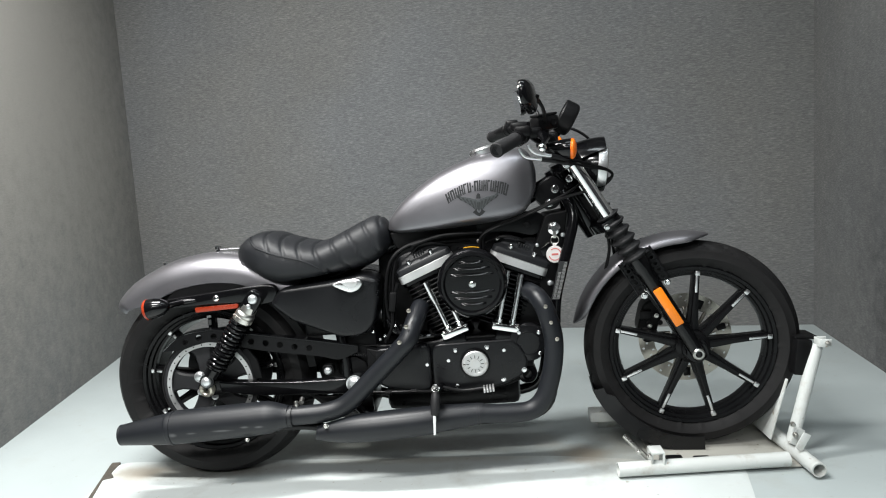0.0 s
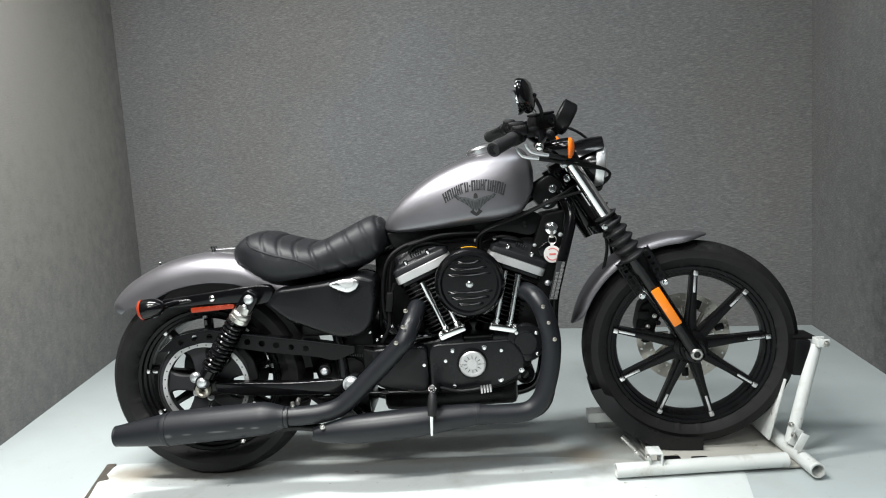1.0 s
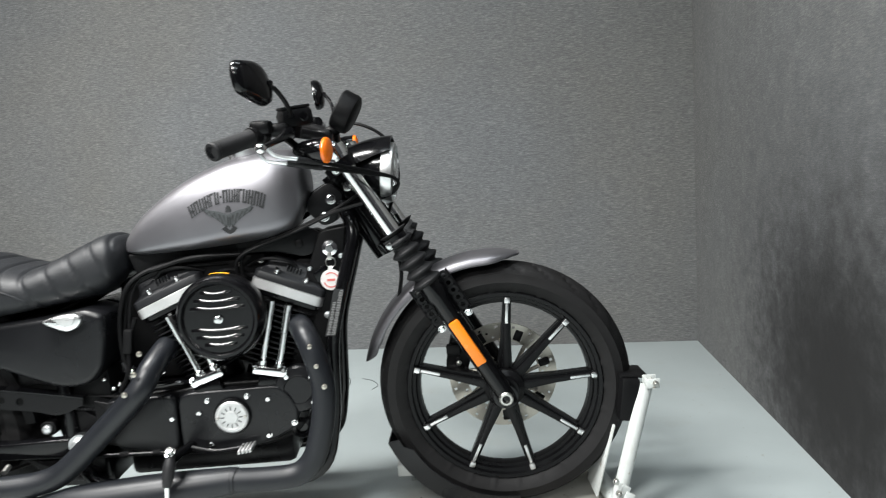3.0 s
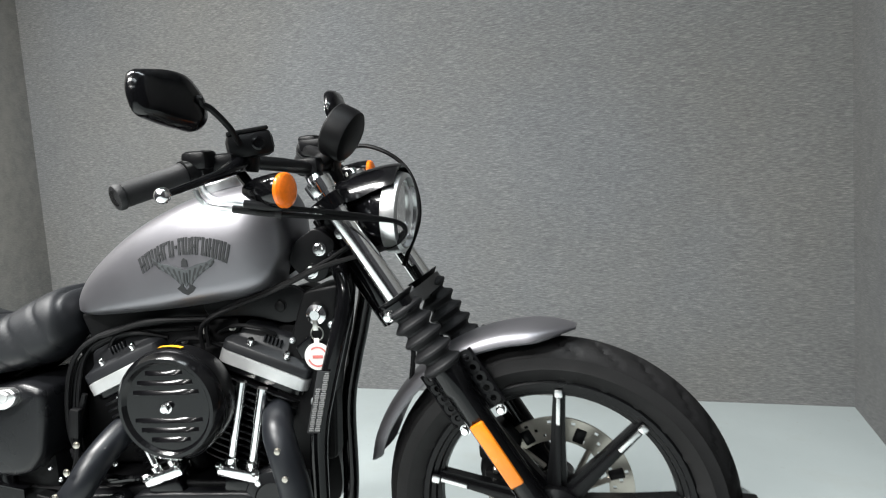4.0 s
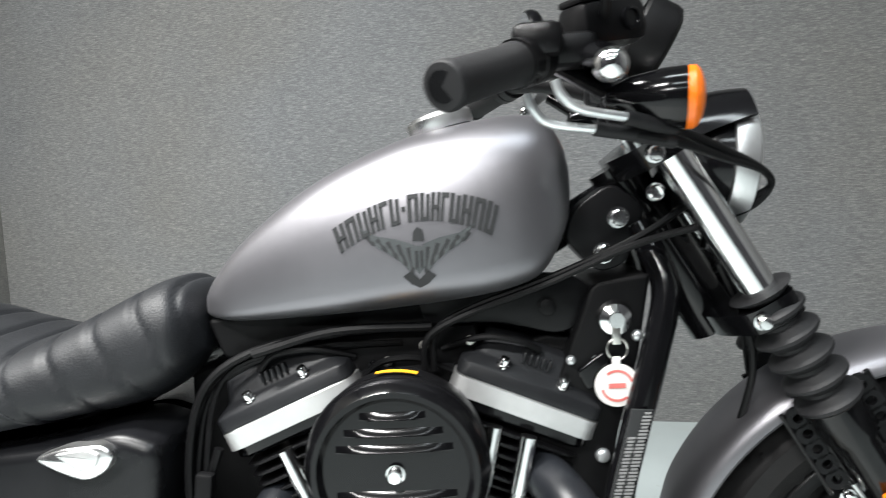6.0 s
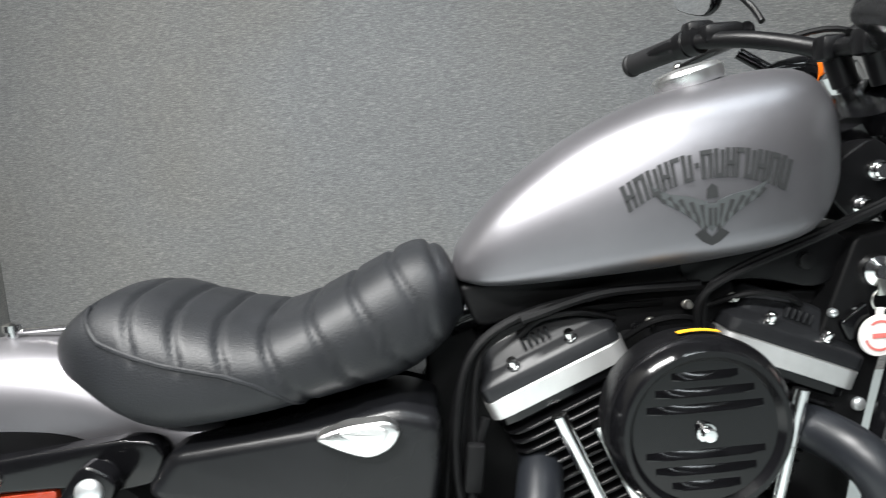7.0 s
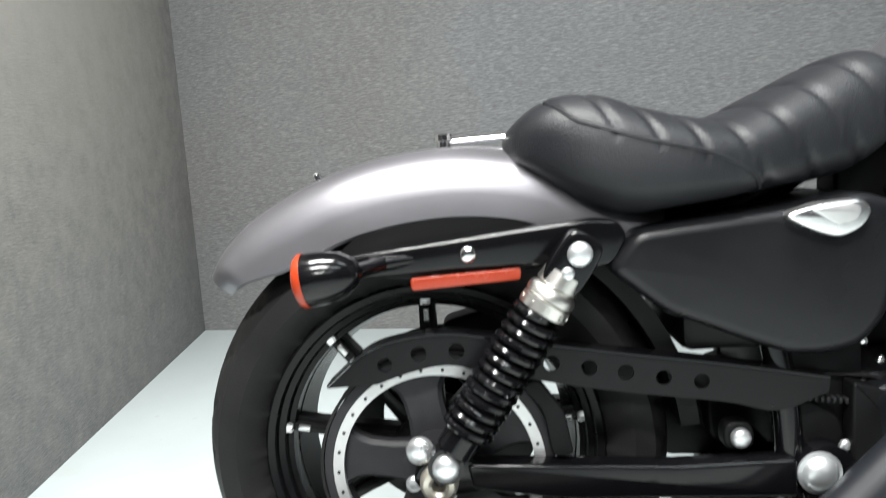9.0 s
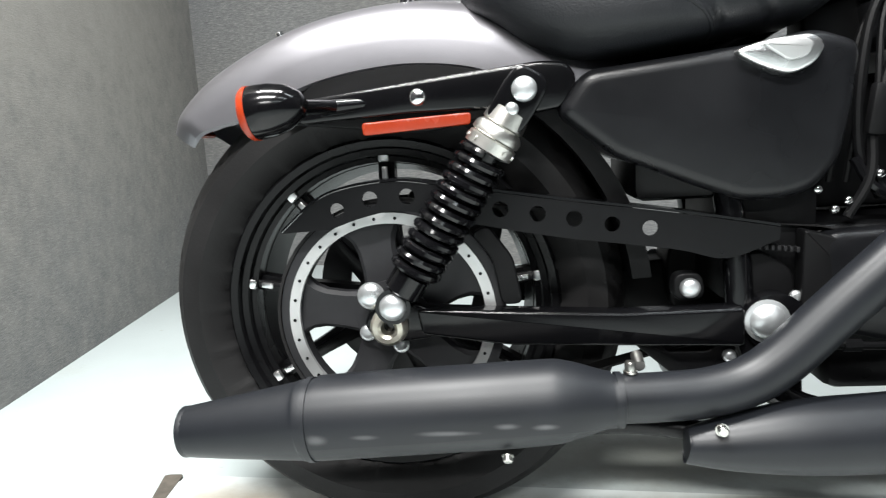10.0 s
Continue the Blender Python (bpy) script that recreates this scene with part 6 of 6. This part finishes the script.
    outline = rounded([(0.077, 0.017), (0.064, 0.043), (-0.007, 0.047), (-0.046, 0.039), (-0.075, 0.001), (-0.070, -0.036), (-0.040, -0.049), (0.016, -0.038), (0.073, -0.020)], 0.020, 5)
    hv = Vector((0, 0, 1)).cross(fwd).normalized()
    hv = hv if hv.y * s > 0 else -hv
    uv = fwd.cross(hv).normalized()
    uv = uv if uv.z > 0 else -uv
    bm = bmesh.new()
    rings = []
    for q, z in ((0.97, -0.006), (1.0, -0.003), (1.0, 0.004), (0.92, 0.013), (0.70, 0.020), (0.3, 0.023)):
        rings.append([head + hv * (x * q * 0.90 + 0.007) + uv * y * q * 0.96 + fwd * z for x, y in outline])
    ring_faces(bm, rings)
    part("mirror_shell", steered(bm), BLACK_GLOSS, mirror, "gloss black mirror shell")
    bm = bmesh.new()
    ring_faces(bm, [[head + hv * (x * 0.835 + 0.007) + uv * y * 0.89 + fwd * z for x, y in outline] for z in (-0.0075, -0.0055)])
    part("mirror_glass", steered(bm), MIRROR, mirror, "mirror glass")
    # front turn signal
    bm = bmesh.new()
    ms = Matrix.Translation((0.398, -0.252, 0.983) if s < 0 else (0.386, 0.180, 0.986)) @ turn_to((1, -0.14 if s < 0 else 0.14, -0.05)) @ Matrix.Scale(0.94, 4)
    lathe(bm, [(0, -0.082), (0.010, -0.078), (0.021, -0.056), (0.028, -0.026), (0.030, -0.006), (0.028, 0.0), (0, 0.001)], ms, 28)
    rod(bm, (0.340, -0.242 if s < 0 else 0.174, 0.986), (0.285, s * 0.195, 1.026), 0.009)
    sig = part("front_turn_signal", steered(bm), BLACK_GLOSS, bike, "bullet-shaped gloss black front turn signal")
    bm = bmesh.new()
    lathe(bm, [(0.028, -0.005), (0.0300, -0.003), (0.0300, 0.003), (0.0275, 0.0065), (0.0240, 0.0086), (0.0190, 0.0106), (0.0135, 0.0120), (0.0075, 0.0130), (0, 0.0132)], ms, 28)
    part("signal_lens", steered(bm), SIGNAL, sig, "orange ribbed lens")

# brake lines: two bent metal ends into black hoses
for k in range(2):
    bm = bmesh.new()
    pipe(bm, [(0.279 - 0.025 * k, -0.288 + 0.018 * k, 1.003 - 0.009 * k), (0.284 - 0.024 * k, -0.288 + 0.018 * k, 0.990 - 0.010 * k), (0.300 - 0.025 * k, -0.286 + 0.018 * k, 0.977 - 0.010 * k), (0.345 - 0.025 * k, -0.274 + 0.011 * k, 0.967 - 0.008 * k)], 0.0044, 10)
    part("brake_line_end", steered(bm), ZINC, bar, "bright bent metal line end")
    bm = bmesh.new()
    pipe(bm, [(0.340 - 0.025 * k, -0.275 + 0.011 * k, 0.968 - 0.008 * k), (0.385, -0.245, 0.956 - 0.011 * k), (0.45, -0.165, 0.934 - 0.008 * k), (0.512, -0.085, 0.908), (0.528, -0.06, 0.888), (0.505, -0.05, 0.862 + 0.01 * k), (0.45, -0.04, 0.845)], 0.0044, 10)
    part("brake_hose", steered(bm), BLACK_PLASTIC, bar, "black rubber hose")
    bm = bmesh.new()
    pipe(bm, [(0.338 - 0.025 * k, -0.2755 + 0.011 * k, 0.9685 - 0.008 * k), (0.362 - 0.012 * k, -0.262 + 0.006 * k, 0.962 - 0.009 * k), (0.385, -0.245, 0.956 - 0.011 * k)], 0.0066, 12)
    part("hose_sleeve", steered(bm), RUBBER_SOFT, bar, "thick black rubber sleeve")
cable([(0.500, 0.06, 0.80), (0.53, 0.07, 0.73), (0.545, 0.075, 0.62), (0.56, 0.08, 0.56)], 0.005, BLACK_PLASTIC, "brake_hose", True)
cable([(0.47, -0.06, 0.80), (0.505, -0.05, 0.72), (0.515, -0.04, 0.66), (0.50, -0.03, 0.58)], 0.005, BLACK_PLASTIC, "brake_hose", True)
cable([(0.30, 0.16, 1.03), (0.40, 0.13, 1.045), (0.485, 0.12, 0.995), (0.512, 0.10, 0.90), (0.48, 0.06, 0.80)], 0.0045, BLACK_PLASTIC, "clutch_cable", True)

# speedometer
bm = bmesh.new()
gm = Matrix.Translation((0.404, 0, 1.070)) @ turn_to((-0.86, 0, 0.50))
lathe(bm, [(0, -0.024), (0.040, -0.024), (0.050, -0.018), (0.052, -0.010), (0.052, 0.020), (0.049, 0.024), (0.045, 0.024), (0.044, 0.018), (0, 0.018)], gm, 40)
gauge = part("speedometer", steered(bm), BLACK_PLASTIC, bike, "round black speedometer cup")
bm = bmesh.new()
pipe(bm, [(0.352, 0, 1.020), (0.375, 0, 1.035), (0.392, 0, 1.060)], 0.016, 12)
part("gauge_bracket", steered(bm), BLACK_PLASTIC, gauge)
bm = bmesh.new()
lathe(bm, [(0, 0.0185), (0.043, 0.0185), (0.043, 0.0205), (0, 0.0205)], gm, 32)
part("gauge_glass", steered(bm), GLASS, gauge)

# headlight with eyebrow visor
HM = Matrix.Translation((0.437, 0, 0.920)) @ turn_to((1, 0, -0.10))
bm = bmesh.new()
lathe(bm, [(0, -0.030), (0.030, -0.028), (0.056, -0.006), (0.071, 0.030), (0.074, 0.055), (0.070, 0.058)], HM, 44)
headl = part("headlight", steered(bm), BLACK_GLOSS, bike, "round headlight with black bucket and chrome rim")
bm = bmesh.new()
lathe(bm, [(0.072, 0.048), (0.077, 0.050), (0.078, 0.062), (0.075, 0.076), (0.067, 0.080), (0.067, 0.060)], HM, 48, loop=True)
part("headlight_rim", steered(bm), ALU, headl, "chrome trim ring")
bm = bmesh.new()
lathe(bm, [(0.068, 0.068), (0.060, 0.074), (0.040, 0.081), (0.018, 0.085), (0, 0.086), (0, 0.083), (0.018, 0.082), (0.040, 0.078), (0.060, 0.071), (0.068, 0.065)], HM, 44)
lens = part("headlight_lens", steered(bm), GLASS, headl, "clear glass lens")
bm = bmesh.new()
lathe(bm, [(0.067, 0.064), (0.060, 0.040), (0.040, 0.015), (0.012, 0.004), (0, 0.004)], HM, 40)
part("reflector", steered(bm), ALU, headl)
bm = bmesh.new()
lathe(bm, [(0.008, 0.006), (0.009, 0.030), (0, 0.034)], HM, 16)
part("bulb", steered(bm), STEEL, headl)
bm = bmesh.new()
rings = []
for i in range(17):
    t = i / 16
    x = 0.392 + 0.122 * t
    rr = 0.058 + 0.026 * math.sin(t * math.pi * 0.5)
    half_a = radians(82 - 34 * t)
    us = [-half_a + 2 * half_a * k / 18 for k in range(19)]
    zc = 0.925 - 0.009 * t
    peak = 0.006 * t
    sec = [Vector((x, rr * math.sin(u), zc + (rr + peak * math.cos(u) ** 6) * math.cos(u))) for u in us]
    sec += [Vector((x, (rr - 0.004) * math.sin(u), zc + (rr - 0.004 + peak * math.cos(u) ** 6) * math.cos(u))) for u in us[::-1]]
    rings.append(sec)
ring_faces(bm, rings)
part("visor", steered(bm), BLACK_GLOSS, headl, "gloss black eyebrow visor")

# the motorcycle as it stands: front wheel raised a little by the chock
bike.matrix_basis = pose(*BIKE_POSE[:3], 0, BIKE_POSE[3], BIKE_POSE[4])
keytag.matrix_basis = bike.matrix_basis @ keytag.matrix_basis
FWC = bike.matrix_basis @ STEER @ FW

# ---- wheel chock ----
chock = thing("wheel_chock", (0.75, -0.05, 0), "white tubular steel wheel chock clamping the front tyre", "wheel chock")
bm = bmesh.new()
box(bm, (0.83, 0.03, 0.008), (0.42, 0.34, 0.006), None, 0.002)
part("base_plate", bm, PLATE_DIRTY, chock, "dirty beige steel base plate")


def open_tube(bm, a, b, r, wall=0.004, n=22):
    a, b = Vector(a), Vector(b)
    h = (b - a).length
    lathe(bm, [(r, 0), (r, h), (r - wall, h), (r - wall, 0)], Matrix.Translation(a) @ turn_to(b - a), n, loop=True)


for a, b in (((0.495, -0.170, 0.028), (1.00, -0.135, 0.030)), ((0.495, 0.215, 0.028), (1.00, 0.215, 0.030)), ((1.052, -0.215, 0.030), (1.025, 0.275, 0.030)), ((1.035, -0.08, 0.06), (1.124, -0.045, 0.350)), ((1.030, 0.14, 0.06), (1.118, 0.10, 0.350))):
    bm = bmesh.new()
    open_tube(bm, a, b, 0.018 if b[2] > 0.1 else 0.0215)
    part("tube", bm, WHITE_STEEL, chock, "white painted steel tube")
bm = bmesh.new()
box(bm, (1.02, 0.03, 0.14), (0.006, 0.11, 0.20), pose(0, 0, 0, 0, 15, 0).to_3x3(), 0.002)
for dx, dz, sx, sz in ((-0.017, 0, 0.006, 0.050), (0.017, 0, 0.006, 0.050), (0, 0.022, 0.034, 0.006)):
    box(bm, (0.612 + dx, -0.150, 0.055 + dz), (sx, 0.055, sz), None, 0.002)
box(bm, (1.132, -0.045, 0.362), (0.034, 0.004, 0.024), None, 0.001)
box(bm, (1.132, -0.080, 0.362), (0.034, 0.004, 0.024), None, 0.001)
box(bm, (1.117, -0.0625, 0.362), (0.004, 0.031, 0.024), None, 0.001)
box(bm, (1.042, -0.135, 0.082), (0.024, 0.005, 0.055), pose(0, 0, 0, 0, 28, 0).to_3x3(), 0.002)
box(bm, (1.042, -0.098, 0.082), (0.024, 0.005, 0.055), pose(0, 0, 0, 0, 28, 0).to_3x3(), 0.002)
pieces("bracket", bm, WHITE_STEEL, chock)
bm = bmesh.new()
for x, y, z in ((1.025, -0.105, 0.125), (1.03, -0.11, 0.095), (0.585, -0.185, 0.075), (0.56, -0.15, 0.075), (1.137, -0.082, 0.362)):
    nut(bm, (x, y, z), 0.0065, 0.012)
rod(bm, (1.137, -0.095, 0.362), (1.137, -0.03, 0.362), 0.005, 10)
rod(bm, (0.53, -0.09, 0.10), (0.60, -0.12, 0.030), 0.008)
pieces("clamp_bolt", bm, STEEL, chock)
# black cradle under the tyre and pad ahead of it
bm = bmesh.new()
rings = []
for i in range(19):
    a = radians(202 + 73 * i / 18)
    d = Vector((math.cos(a), 0, math.sin(a)))
    lip = 0.286 if i > 1 else 0.305
    rings.append([FW + d * q + Vector((0, y, 0)) for q, y in ((lip, -0.078), (0.340, -0.066), (0.340, 0.064), (lip, 0.068), (lip, 0.064), (0.336, 0.060), (0.336, -0.060), (lip, -0.074))])
ring_faces(bm, rings)
bmesh.ops.transform(bm, matrix=bike.matrix_basis @ STEER, verts=bm.verts)
part("cradle", bm, BLACK_COVER, chock, "black curved tyre cradle")
bm = bmesh.new()
box(bm, (1.080, 0.0, 0.312), (0.046, 0.11, 0.112), pose(0, 0, 0, 0, 6, 0).to_3x3(), 0.006)
box(bm, (1.095, 0.0, 0.371), (0.070, 0.09, 0.008), pose(0, 0, 0, 0, 4, 0).to_3x3(), 0.002)
part("tyre_pad", bm, BLACK_PLASTIC, chock, "black tyre pad")
bm = bmesh.new()
for x, y in ((0.68, -0.09), (0.76, -0.10)):
    box(bm, (x, y, 0.022), (0.05, 0.03, 0.014), None, 0.006)
pieces("rubber_foot", bm, BLACK_PLASTIC, chock)
bm = bmesh.new()
box(bm, (0.53, 0.16, 0.075), (0.14, 0.06, 0.035), None, 0.004)
part("side_foot", bm, WHITE_STEEL, chock)
